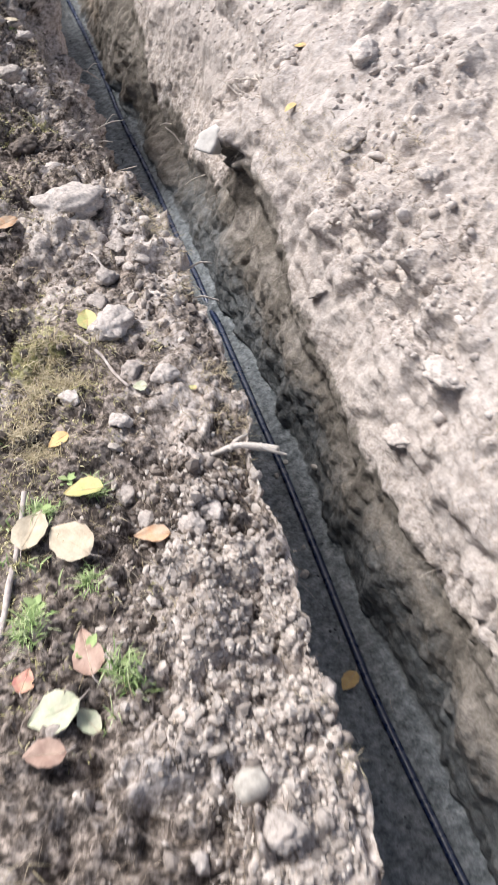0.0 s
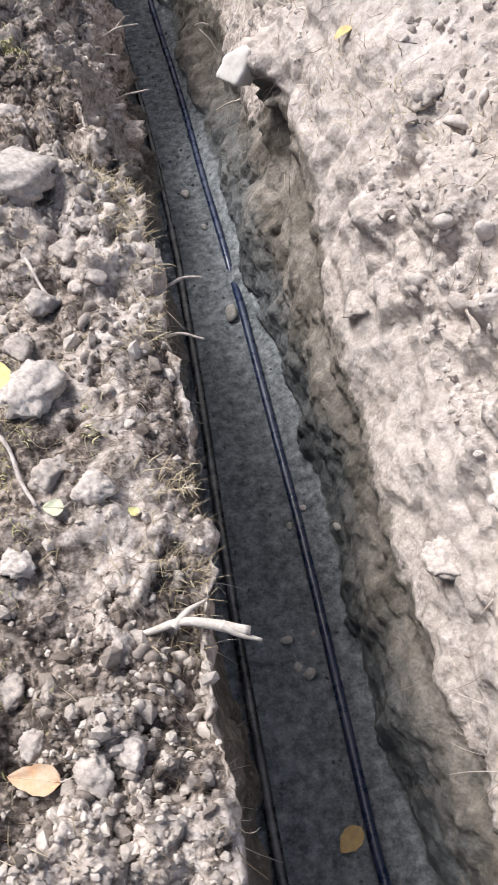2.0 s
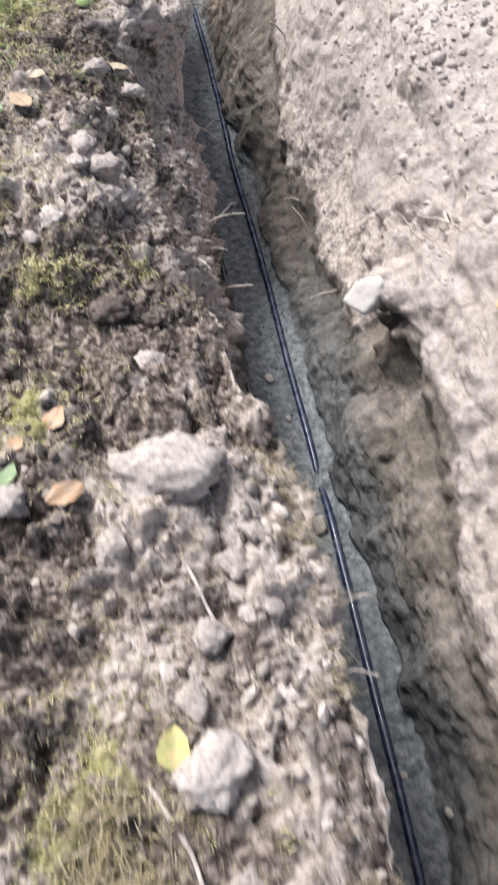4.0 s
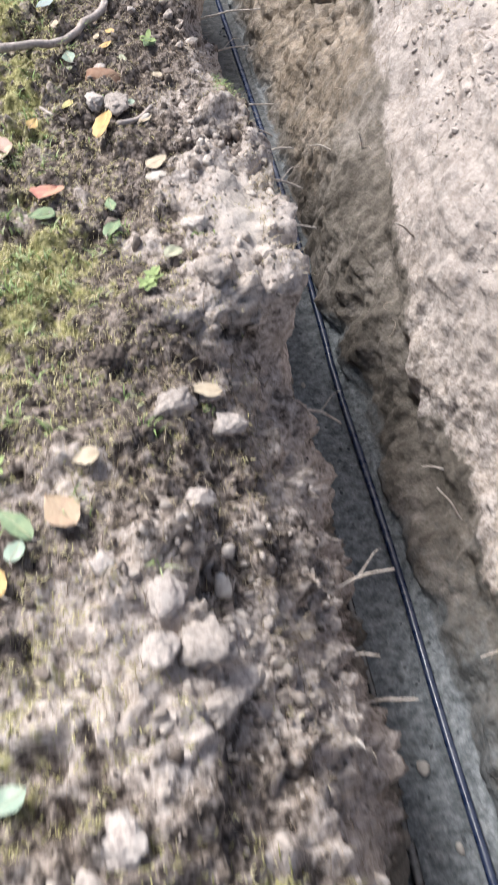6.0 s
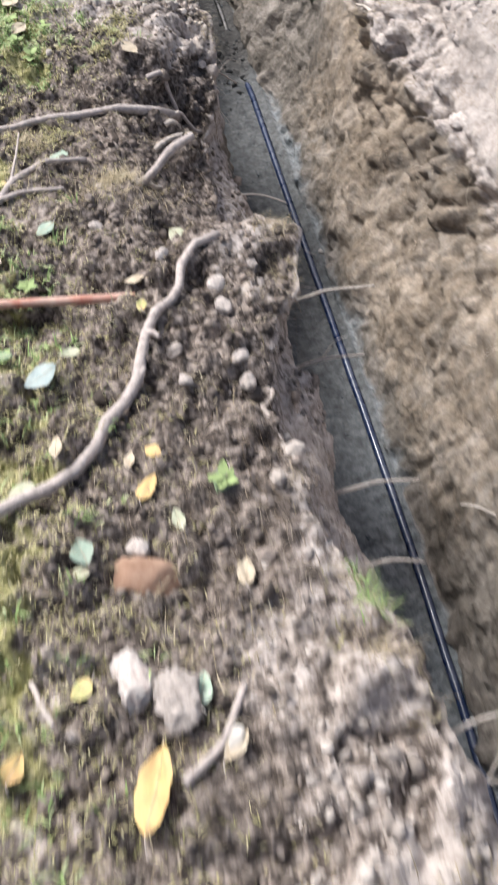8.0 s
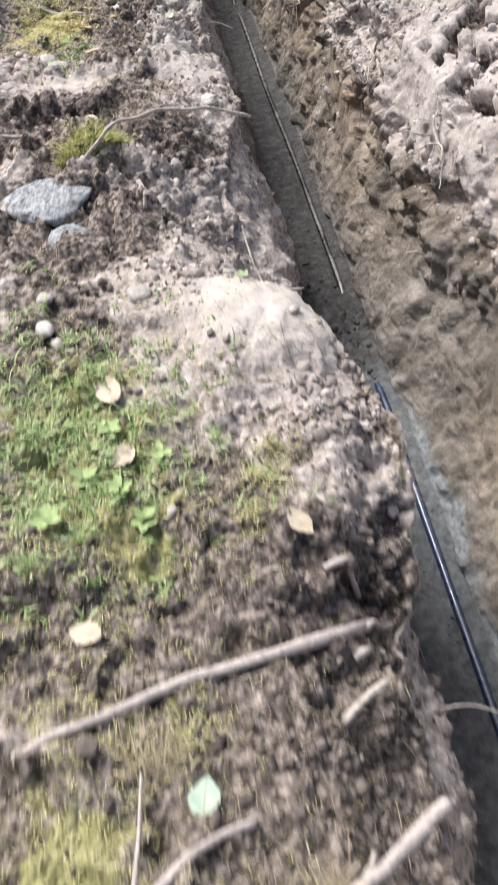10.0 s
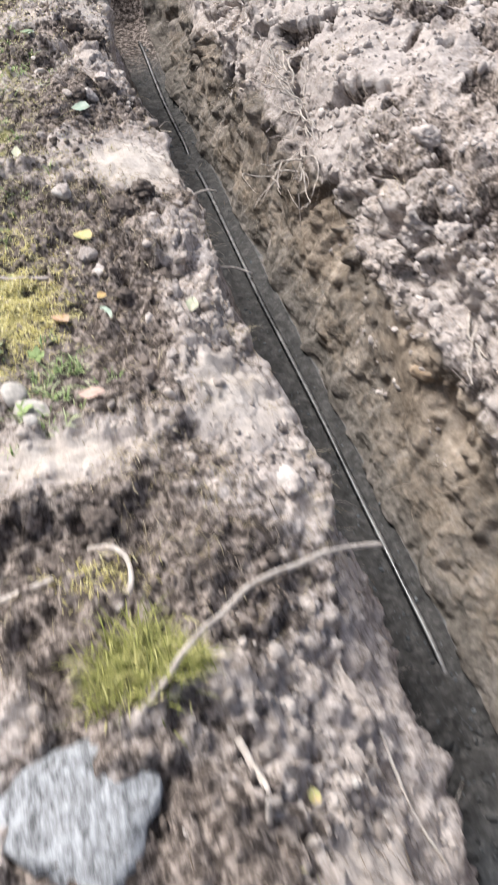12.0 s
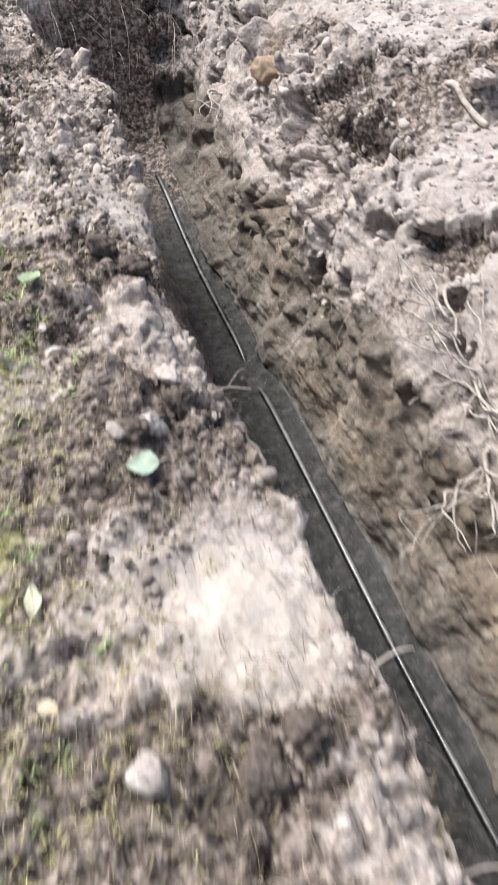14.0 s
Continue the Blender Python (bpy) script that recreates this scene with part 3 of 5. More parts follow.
    mesh.loops.foreach_set("vertex_index", quads.ravel())
    mesh.polygons.add(len(quads))
    mesh.polygons.foreach_set("loop_start", np.arange(0, quads.size, 4, dtype=np.int32))
    mesh.update(calc_edges=True)
    mesh.polygons.foreach_set("use_smooth", np.ones(len(quads), bool))
    for name, values in (("pale", pale), ("dark_silt", dark_silt), ("sand", sand), ("dusty", dusty * (1 - 0.7 * closed)), ("moss", moss * is_bank), ("clay", clay), ("ochre", ochre), ("silt", silt)):
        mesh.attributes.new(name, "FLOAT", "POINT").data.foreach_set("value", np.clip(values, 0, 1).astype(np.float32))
    mesh.materials.append(SOIL)
    return tagged(new("ground", mesh), "dug soil bank with a deep narrow trench cut through", "ground", kind="structure")


ground = build_ground()
bpy.context.view_layer.update()


def drop_on(x, y, top=0.9):
    """The place and the normal of the ground under a point."""
    hit, place, normal, _ = ground.ray_cast(Vector((x, y, top)), Vector((0, 0, -1)))
    return (place, normal) if hit else (Vector((x, y, 0)), Vector((0, 0, 1)))


def wall_at(y, z, side):
    """The place and the normal of the trench's wall at a height: side 1 is right, -1 is left."""
    hit, place, normal, _ = ground.ray_cast(Vector((1.56, y, z)), Vector((side, 0, 0.0)))
    return (place, normal) if hit else (Vector((1.56 + 0.3 * side, y, z)), Vector((-side, 0, 0)))


# ---- helpers for things ----
def mesh_of(name, verts, faces, material, smooth_faces=True):
    """A mesh from arrays of points and of triangles or quads."""
    mesh = bpy.data.meshes.new(name)
    verts, faces = np.asarray(verts, np.float32), np.asarray(faces, np.int32)
    mesh.vertices.add(len(verts))
    mesh.vertices.foreach_set("co", verts.ravel())
    mesh.loops.add(faces.size)
    mesh.loops.foreach_set("vertex_index", faces.ravel())
    mesh.polygons.add(len(faces))
    mesh.polygons.foreach_set("loop_start", np.arange(0, faces.size, faces.shape[1], dtype=np.int32))
    mesh.update(calc_edges=True)
    mesh.polygons.foreach_set("use_smooth", np.full(len(faces), smooth_faces))
    mesh.materials.append(material)
    return mesh


def part(name, mesh, parent, label=""):
    ob = new(name, mesh)
    ob.parent = parent
    return tagged(ob, label)


def icosphere(level):
    bm = bmesh.new()
    bmesh.ops.create_icosphere(bm, subdivisions=level, radius=1.0)
    verts = np.array([v.co[:] for v in bm.verts])
    faces = np.array([[v.index for v in f.verts] for f in bm.faces])
    bm.free()
    return verts, faces


BALLS = {k: icosphere(k) for k in (1, 2, 3, 4)}


def lump_points(level, seed, rough=0.22, facets=0.0):
    """An uneven, slightly angular lump of about unit size."""
    v, f = BALLS[level]
    p = v + seed * 7.31
    r = 1 + 1.2 * rough * fractal(p, 1.3, 3, seed % 97, 0.5)
    if facets:
        rng = np.random.default_rng(seed)
        for _ in range(14):
            n = rng.normal(size=3)
            n /= np.linalg.norm(n)
            cut = rng.uniform(0.5, 0.85)
            h = (v * r[:, None]) @ n
            r = np.where(h > cut, r * (cut + (h - cut) * (1 - facets)) / np.maximum(h, 1e-6), r)
    if level > 1:
        r = r * (1 + rough * (0.8 * billow(p, 0.55, 4, seed % 83) + (0.45 if level > 3 else 0.2) * billow(p, 0.17, 2, seed % 79)))
    return v * r[:, None], f


def tube_points(path, r0, r1, sides=8, wobble=0.0, seed=0, knots=0.0):
    """Points and quads of a round, tapering tube along a path."""
    path = np.asarray(path, float)
    if len(path) < 12:
        s = np.r_[0, np.cumsum(np.linalg.norm(np.diff(path, axis=0), axis=1))]
        t = np.linspace(0, s[-1], max(14, int(s[-1] / 0.012)))
        path = np.stack([np.interp(t, s, path[:, k]) for k in range(3)], 1)
        for _ in range(4):
            path[1:-1] = 0.25 * path[:-2] + 0.5 * path[1:-1] + 0.25 * path[2:]
    m = len(path)
    if wobble:
        for k in range(3):
            path[:, k] += wobble * fractal(path + 3.7 * k + seed, 0.09, 2, seed + k)
    way = np.gradient(path, axis=0)
    way /= np.linalg.norm(way, axis=1, keepdims=True) + 1e-9
    up = np.where(np.abs(way[:, 2:3]) > 0.9, np.array([[1.0, 0, 0]]), np.array([[0, 0, 1.0]]))
    a = np.cross(way, up)
    a /= np.linalg.norm(a, axis=1, keepdims=True) + 1e-9
    b = np.cross(a, way)
    r = np.linspace(r0, r1, m)
    if knots:
        r = r * (1 + knots * fractal(path + 9.1, 0.05, 2, seed + 5))
    ang = np.linspace(0, 2 * np.pi, sides, endpoint=False)
    ring = np.cos(ang)[None, :, None] * a[:, None] + np.sin(ang)[None, :, None] * b[:, None]
    verts = (path[:, None] + r[:, None, None] * ring).reshape(-1, 3)
    i, j = np.meshgrid(np.arange(m - 1), np.arange(sides), indexing="ij")
    q = np.stack([i * sides + j, i * sides + (j + 1) % sides, (i + 1) * sides + (j + 1) % sides, (i + 1) * sides + j], -1).reshape(-1, 4)
    verts = np.concatenate([verts, path[:1], path[-1:]])
    n = m * sides
    caps = [[n, (k + 1) % sides, k, k] for k in range(sides)] + [[n + 1, (m - 1) * sides + k, (m - 1) * sides + (k + 1) % sides, (m - 1) * sides + (k + 1) % sides] for k in range(sides)]
    return verts, q, np.array(caps)[:, :3]


def tube(name, path, r0, r1, material, sides=8, wobble=0.0, seed=0, knots=0.0):
    verts, quads, caps = tube_points(path, r0, r1, sides, wobble, seed, knots)
    mesh = bpy.data.meshes.new(name)
    mesh.from_pydata(verts.tolist(), [], quads.tolist() + caps.tolist())
    mesh.polygons.foreach_set("use_smooth", np.ones(len(mesh.polygons), bool))
    mesh.materials.append(material)
    return mesh


def lying(points, lift):
    """A path laid on the ground through places (x, y)."""
    s = np.r_[0, np.cumsum(np.linalg.norm(np.diff(np.array(points), axis=0), axis=1))]
    t = np.linspace(0, s[-1], max(6, int(s[-1] / 0.06)))
    xs, ys = np.interp(t, s, [p[0] for p in points]), np.interp(t, s, [p[1] for p in points])
    zs = np.array([drop_on(x, y)[0].z for x, y in zip(xs, ys)])
    top = zs.copy()
    for _ in range(3):
        top[1:-1] = np.maximum(zs[1:-1], (top[:-2] + 2 * top[1:-1] + top[2:]) / 4)
    return np.stack([xs, ys, top + lift], 1)


def at_rest(place, normal, turn=0.0, sink=0.0):
    """A pose on a slope: z along the normal, turned about it."""
    q = Vector((0, 0, 1)).rotation_difference(normal)
    return Matrix.Translation(place - normal * sink) @ q.to_matrix().to_4x4() @ Matrix.Rotation(turn, 4, "Z")


# ---- conduits in the trench ----
def conduit_path(xs, y0, y1, lift, step=0.004, wander=0.012, seed=0):
    ys = np.arange(y0, y1, step)
    p = np.stack([xs(ys), ys, ys * 0], 1)
    p[:, 0] += wander * fractal(p * np.array([0, 1, 0]) + seed, 0.9, 2, 61 + seed)
    coarse = np.arange(y0, y1 + 0.1, 0.1)
    heights = [drop_on(float(np.interp(v, ys, p[:, 0])), float(v))[0].z for v in coarse]
    p[:, 2] = np.interp(ys, coarse, np.convolve(np.pad(heights, 2, "edge"), np.ones(5) / 5, "valid")) + lift
    return p


def ribbed_conduit(path, radius, material, label, sink_ends=False):
    """A corrugated flexible conduit: a tube whose radius steps every few millimetres."""
    m = len(path)
    path = path.copy()
    if sink_ends:
        k = np.arange(m)
        path[:, 2] -= 0.035 * np.exp(-k / 16) + 0.035 * np.exp(-(m - 1 - k) / 16)
    verts, quads, caps = tube_points(path, radius, radius, 10)
    ring = verts[: m * 10].reshape(m, 10, 3)
    grow = np.where(np.arange(m) % 2 == 0, 1.085, 0.915)[:, None, None]
    ring[:] = path[:, None] + (ring - path[:, None]) * grow
    mesh = bpy.data.meshes.new("conduit")
    mesh.from_pydata(verts.tolist(), [], quads.tolist() + caps.tolist())
    mesh.polygons.foreach_set("use_smooth", np.ones(len(mesh.polygons), bool))
    mesh.materials.append(material)
    return tagged(new("conduit", mesh), label, "conduit")


LEFT_X = table((0.2, 1.30), (1.0, 1.315), (1.7, 1.352), (2.1, 1.38), (2.7, 1.425), (3.3, 1.465), (4.0, 1.49), (5.0, 1.485), (6.0, 1.47))
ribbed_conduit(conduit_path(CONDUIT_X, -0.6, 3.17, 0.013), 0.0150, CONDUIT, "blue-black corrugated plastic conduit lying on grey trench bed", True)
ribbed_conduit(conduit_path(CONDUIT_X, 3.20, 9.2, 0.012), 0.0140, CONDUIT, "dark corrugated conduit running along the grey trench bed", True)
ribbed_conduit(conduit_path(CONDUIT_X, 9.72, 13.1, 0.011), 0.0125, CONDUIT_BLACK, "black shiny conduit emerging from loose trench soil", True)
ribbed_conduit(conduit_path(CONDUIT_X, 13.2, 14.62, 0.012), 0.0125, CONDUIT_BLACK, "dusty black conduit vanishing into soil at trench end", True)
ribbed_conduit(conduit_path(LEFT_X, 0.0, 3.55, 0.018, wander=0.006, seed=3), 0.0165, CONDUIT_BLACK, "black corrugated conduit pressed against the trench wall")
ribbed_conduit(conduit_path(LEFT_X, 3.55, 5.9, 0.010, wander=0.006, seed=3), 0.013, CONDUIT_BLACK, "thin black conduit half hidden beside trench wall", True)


# ---- clods and stones on the banks ----
CLODS_A = [
    (1.1, 0.36, 0.04, 0.042), (1.01, 0.37, 0.068, 0.142), (0.86, 0.38, 0.045, 0.047), (0.65, 0.7, 0.049, 0.041),
    (1.06, 1.1, 0.069, 0.071), (1.12, 1.12, 0.054, 0.056), (0.96, 1.18, 0.06, 0.058), (0.93, 1.28, 0.056, 0.066),
    (0.97, 1.49, 0.065, 0.073), (1.13, 1.6, 0.083, 0.077), (0.86, 1.6, 0.051, 0.06), (1.05, 1.65, 0.068, 0.093),
    (1.03, 1.85, 0.109, 0.138), (1.02, 1.98, 0.057, 0.075), (1.07, 2.08, 0.118, 0.144), (1.15, 2.14, 0.04, 0.056),
    (1.2, 2.16, 0.04, 0.057), (1.14, 2.31, 0.064, 0.105), (1.21, 2.32, 0.057, 0.085), (0.91, 2.35, 0.073, 0.099),
    (1.03, 2.54, 0.263, 0.274), (1.03, 2.89, 0.073, 0.086),
]
CLODS_B = [
    (0.76, 3.37, 0.049, 0.061), (0.82, 3.43, 0.055, 0.062), (1.01, 3.64, 0.082, 0.071), (0.9, 3.7, 0.069, 0.117),
    (0.92, 3.81, 0.072, 0.125), (0.81, 3.89, 0.058, 0.059), (1.02, 4.09, 0.062, 0.058), (1.03, 4.33, 0.075, 0.091),
    (1.16, 4.33, 0.052, 0.08), (1.14, 4.71, 0.076, 0.162), (1.13, 4.94, 0.073, 0.172), (0.97, 5.6, 0.078, 0.095),
    (0.9, 5.64, 0.079, 0.119), (1.24, 5.85, 0.026, 0.031), (0.93, 5.92, 0.049, 0.052), (1.21, 6.32, 0.044, 0.069),
    (1.07, 6.33, 0.038, 0.039), (1.2, 6.37, 0.044, 0.051), (1.06, 6.44, 0.039, 0.131), (1.19, 6.54, 0.041, 0.061),
    (1.19, 6.64, 0.042, 0.066), (1.3, 6.65, 0.028, 0.056),
]
CLODS_C = [
    (1.29, 6.7, 0.027, 0.037), (1.07, 6.76, 0.032, 0.043), (0.91, 6.91, 0.034, 0.069),
    (0.55, 8.54, 0.041, 0.065), (1.11, 9.94, 0.053, 0.069), (0.9, 10.38, 0.039, 0.051), (0.78, 10.9, 0.031, 0.048),
    (0.75, 10.96, 0.068, 0.07), (0.99, 11.14, 0.029, 0.044), (1.11, 11.28, 0.038, 0.067), (0.71, 11.29, 0.052, 0.092),
    (0.74, 11.62, 0.022, 0.033), (0.69, 11.82, 0.041, 0.045), (0.91, 12.07, 0.07, 0.07), (0.83, 12.05, 0.05, 0.05),
    (0.99, 12.22, 0.059, 0.122), (0.97, 12.44, 0.091, 0.158),
]
CLODS_D = [(1.2, 2.33, 0.06, 0.07), (1.15, 2.27, 0.07, 0.08), (1.14, 2.2, 0.05, 0.06), (1.07, 2.11, 0.09, 0.09), (1.2, 2.15, 0.05, 0.05), (0.9, 2.32, 0.075, 0.09), (0.69, 2.47, 0.09, 0.09),
           (0.92, 3.85, 0.075, 0.1), (0.9, 3.74, 0.07, 0.09), (0.985, 3.75, 0.12, 0.11), (1.045, 3.69, 0.09, 0.07), (1.0, 3.64, 0.07, 0.06), (0.82, 3.42, 0.07, 0.09), (0.81, 3.93, 0.055, 0.05),
           (1.02, 4.11, 0.07, 0.06), (1.0, 4.36, 0.09, 0.08), (1.13, 4.34, 0.08, 0.08), (1.09, 4.43, 0.07, 0.06)]
CLODS = [c for c in CLODS_A + CLODS_B + CLODS_C if not any(abs(c[0] - d[0]) < 0.05 and abs(c[1] - d[1]) < 0.06 for d in CLODS_D)] + CLODS_D
STONES_A = [
    (0.99, 0.46, 0.069, 0.067), (1.04, 3.92, 0.045, 0.068), (1.05, 5.2, 0.06, 0.081), (1.05, 5.52, 0.033, 0.061),
    (1.12, 5.83, 0.031, 0.048), (0.52, 8.59, 0.052, 0.078), (0.78, 8.68, 0.07, 0.064), (0.51, 8.73, 0.043, 0.054),
    (1.02, 9.24, 0.019, 0.038), (1.1, 9.97, 0.058, 0.071), (0.51, 10.23, 0.036, 0.045), (0.52, 10.3, 0.093, 0.078),
    (0.48, 10.38, 0.076, 0.074), (0.77, 10.87, 0.032, 0.047), (0.71, 11.29, 0.054, 0.099), (0.58, 11.48, 0.025, 0.052),
    (0.59, 11.69, 0.028, 0.06), (0.865, 12.06, 0.04, 0.06),
]
STONES = STONES_A
LEAVES_A = [
    (0.63, 0.64, 0.084, 0.08, "brown"), (0.72, 0.7, 0.049, 0.068, "pale"), (0.66, 0.73, 0.117, 0.083, "pale"), (0.61, 0.83, 0.057, 0.058, "red"),
    (0.75, 0.84, 0.063, 0.145, "brown"), (0.96, 1.12, 0.094, 0.041, "rust"), (0.77, 1.13, 0.103, 0.136, "cream"), (0.69, 1.19, 0.084, 0.125, "cream"),
    (0.83, 1.27, 0.1, 0.093, "lime"), (0.8, 1.48, 0.064, 0.059, "yellow"), (1.19, 1.54, 0.026, 0.018, "lime"), (1.05, 1.57, 0.042, 0.032, "pale"),
    (0.97, 1.9, 0.074, 0.079, "lime"), (0.81, 2.46, 0.093, 0.053, "rust"), (0.69, 2.53, 0.042, 0.084, "green"), (0.71, 2.61, 0.043, 0.044, "rust"),
    (0.8, 2.67, 0.05, 0.067, "rust"), (0.63, 3.52, 0.069, 0.068, "teal"), (0.6, 3.94, 0.05, 0.097, "yellow"), (0.65, 3.98, 0.053, 0.055, "teal"),
    (0.65, 4.04, 0.051, 0.1, "green"),
]
LEAVES_B = [
    (0.74, 4.06, 0.076, 0.094, "tan"), (0.8, 4.17, 0.06, 0.047, "cream"), (0.58, 4.3, 0.045, 0.034, "rust"), (1.08, 4.41, 0.084, 0.048, "cream"),
    (1.06, 4.84, 0.042, 0.066, "pale"), (0.91, 4.97, 0.028, 0.087, "green"), (0.72, 5.06, 0.076, 0.056, "green"), (0.91, 5.09, 0.025, 0.064, "green"),
    (0.74, 5.16, 0.098, 0.149, "red"), (1.06, 5.25, 0.061, 0.075, "cream"), (0.92, 5.46, 0.053, 0.164, "yellow"), (0.6, 5.47, 0.043, 0.19, "cream"),
    (0.59, 5.5, 0.05, 0.148, "pink"), (1.05, 5.51, 0.028, 0.062, "cream"), (0.7, 5.54, 0.035, 0.051, "yellow"), (1.01, 5.61, 0.035, 0.067, "teal"),
    (0.81, 5.65, 0.047, 0.043, "lime"), (1.12, 5.83, 0.035, 0.07, "cream"), (0.82, 5.87, 0.041, 0.041, "pale"), (0.83, 5.9, 0.048, 0.056, "teal"),
    (1.01, 5.97, 0.027, 0.053, "pale"), (1.11, 6.03, 0.061, 0.045, "green"),
]
LEAVES_C = [
    (0.96, 6.05, 0.03, 0.075, "yellow"), (0.71, 6.09, 0.058, 0.045, "pale"), (0.98, 6.13, 0.041, 0.037, "yellow"), (0.93, 6.13, 0.017, 0.045, "cream"),
    (0.79, 6.16, 0.029, 0.057, "cream"), (0.76, 6.38, 0.086, 0.075, "blue"), (0.82, 6.46, 0.053, 0.029, "pale"),
    (0.66, 6.48, 0.035, 0.074, "green"), (1.0, 6.56, 0.016, 0.051, "lime"), (0.62, 6.57, 0.026, 0.041, "pale"), (0.99, 6.68, 0.051, 0.035, "cream"),
    (0.64, 6.84, 0.039, 0.061, "cream"), (1.12, 6.9, 0.05, 0.075, "pale"), (0.78, 6.92, 0.057, 0.042, "teal"),
    (0.66, 7.16, 0.037, 0.037, "lime"), (0.82, 7.33, 0.062, 0.073, "teal"), (0.62, 7.66, 0.075, 0.054, "cream"), (1.08, 7.86, 0.052, 0.081, "cream"),
    (0.71, 8.1, 0.07, 0.049, "cream"), (0.68, 8.33, 0.052, 0.145, "cream"),
]
LEAVES_D = [
    (1.08, 8.78, 0.034, 0.04, "green"), (0.93, 9.23, 0.028, 0.033, "lime"), (0.67, 10.26, 0.073, 0.046, "pink"), (1.0, 10.58, 0.036, 0.062, "pale"),
    (0.76, 10.64, 0.03, 0.069, "teal"), (0.63, 10.65, 0.061, 0.105, "rust"), (0.76, 10.72, 0.036, 0.032, "yellow"), (0.75, 11.08, 0.075, 0.066, "lime"),
    (0.58, 11.48, 0.026, 0.053, "cream"), (0.59, 11.7, 0.028, 0.068, "pale"), (0.864, 11.955, 0.075, 0.063, "teal"), (0.72, 12.61, 0.057, 0.095, "green"),
    (0.73, 12.64, 0.055, 0.109, "teal"),
]
LEAVES = LEAVES_A + LEAVES_B + LEAVES_C + LEAVES_D


def lump_thing(name, x, y, w, d, seed, material, label, category, group, level=3, rough=0.2, facets=0.5, tall=0.62, sink=0.3, top=0.9):
    v, f = lump_points(level, seed, rough, facets)
    d = min(max(d, 0.6 * w), 1.4 * w)
    h = tall * 0.5 * (w + d) / 2
    v = v * np.array([w / 2, d / 2, h]) * 1.18
    place, normal = drop_on(x, y, top)
    ob = new(name, mesh_of(name, v, f, material))
    rng = np.random.default_rng(seed)
    ob.matrix_world = at_rest(place + Vector((0, 0, 1)) * h * (1 - 2 * sink), (normal + Vector((0, 0, 2))).normalized(), rng.uniform(-0.6, 0.6))
    return tagged(ob, label, category, group)


for k, (x, y, w, d) in enumerate(CLODS):
    tall = 0.62
    if w > 0.2:
        x, y, w, d, tall = 1.045, 2.47, 0.26, 0.19, 0.44
    size = "Large" if w > 0.1 else "Small" if w < 0.05 else "Middle-sized"
    lump_thing("soil_clod", x, y, w, d, 100 + k, CLOD, f"{size.lower()} dry pale soil clod lying on trench bank", "soil clod", "clods on the bank", 4 if w > 0.05 else 3, 0.34, 0.9, tall, 0.2)
for k, (x, y, w, d) in enumerate(STONES):
    lump_thing("stone", x, y, w, min(d, 1.25 * w), 300 + k, STONE, "smooth pale rounded stone on loose soil", "stone", "stones on the bank", 3, 0.12, 0.55, 0.62, 0.28)


BROWN_STONE = bark_material("brown_stone", (0.26, 0.15, 0.10), (0.44, 0.30, 0.22), 18)
lump_thing("stone", 0.94, 5.85, 0.12, 0.09, 391, BROWN_STONE, "angular reddish-brown stone lying on dark soil", "stone", "stones on the bank", 4, 0.12, 0.9, 0.6, 0.25)
HUMUS_CLOD = bark_material("humus_clod", (0.028, 0.022, 0.019), (0.22, 0.182, 0.158), 55)
for k, (x, y, w) in enumerate([(0.90, 11.25, 0.10), (0.99, 11.3, 0.08), (0.84, 11.2, 0.07), (0.92, 12.1, 0.09), (1.0, 12.15, 0.07), (0.86, 12.05, 0.08), (0.95, 12.8, 0.09), (1.02, 12.72, 0.07),
                               (0.52, 9.85, 0.08), (0.63, 9.9, 0.07), (0.98, 10.85, 0.07), (0.83, 10.7, 0.07), (0.86, 4.5, 0.09), (0.95, 3.1, 0.10), (1.06, 3.05, 0.07), (1.16, 7.05, 0.08)]):
    lump_thing("soil_clod", x, y, w, w, 900 + k, HUMUS_CLOD, "dark crumbly humus clod on the trench bank", "soil clod", "dark clods on the bank", 4, 0.6, 0.7, 0.7, 0.38)


WHITE = bark_material("white_rock", (0.58, 0.55, 0.51), (0.76, 0.73, 0.70), 20)


def rock(x, y, w, d, tall, seed, label, material=ROCK):
    return lump_thing("rock", x, y, w, d, seed, material, label, "rock", "", 4, 0.16, 0.75, tall, 0.36)


rock(0.50, 9.29, 0.28, 0.32, 0.34, 503, "flat lichen-grey rock embedded in bank soil")
rock(0.57, 9.06, 0.15, 0.14, 0.42, 502, "small blue-grey rock half buried in soil")


def wall_lump(name, y, z, w, seed, material, label, category, out=0.3, level=4, facets=0.6):
    v, f = lump_points(level, seed, 0.2, facets)
    place, normal = wall_at(y, z, 1)
    ob = new(name, mesh_of(name, v * np.array([0.5 * w, 0.55 * w, 0.45 * w]), f, material))
    ob.matrix_world = Matrix.Translation(place + normal * w * out) @ Matrix.Rotation(0.3 * seed, 4, "Z")
    return tagged(ob, label, category)


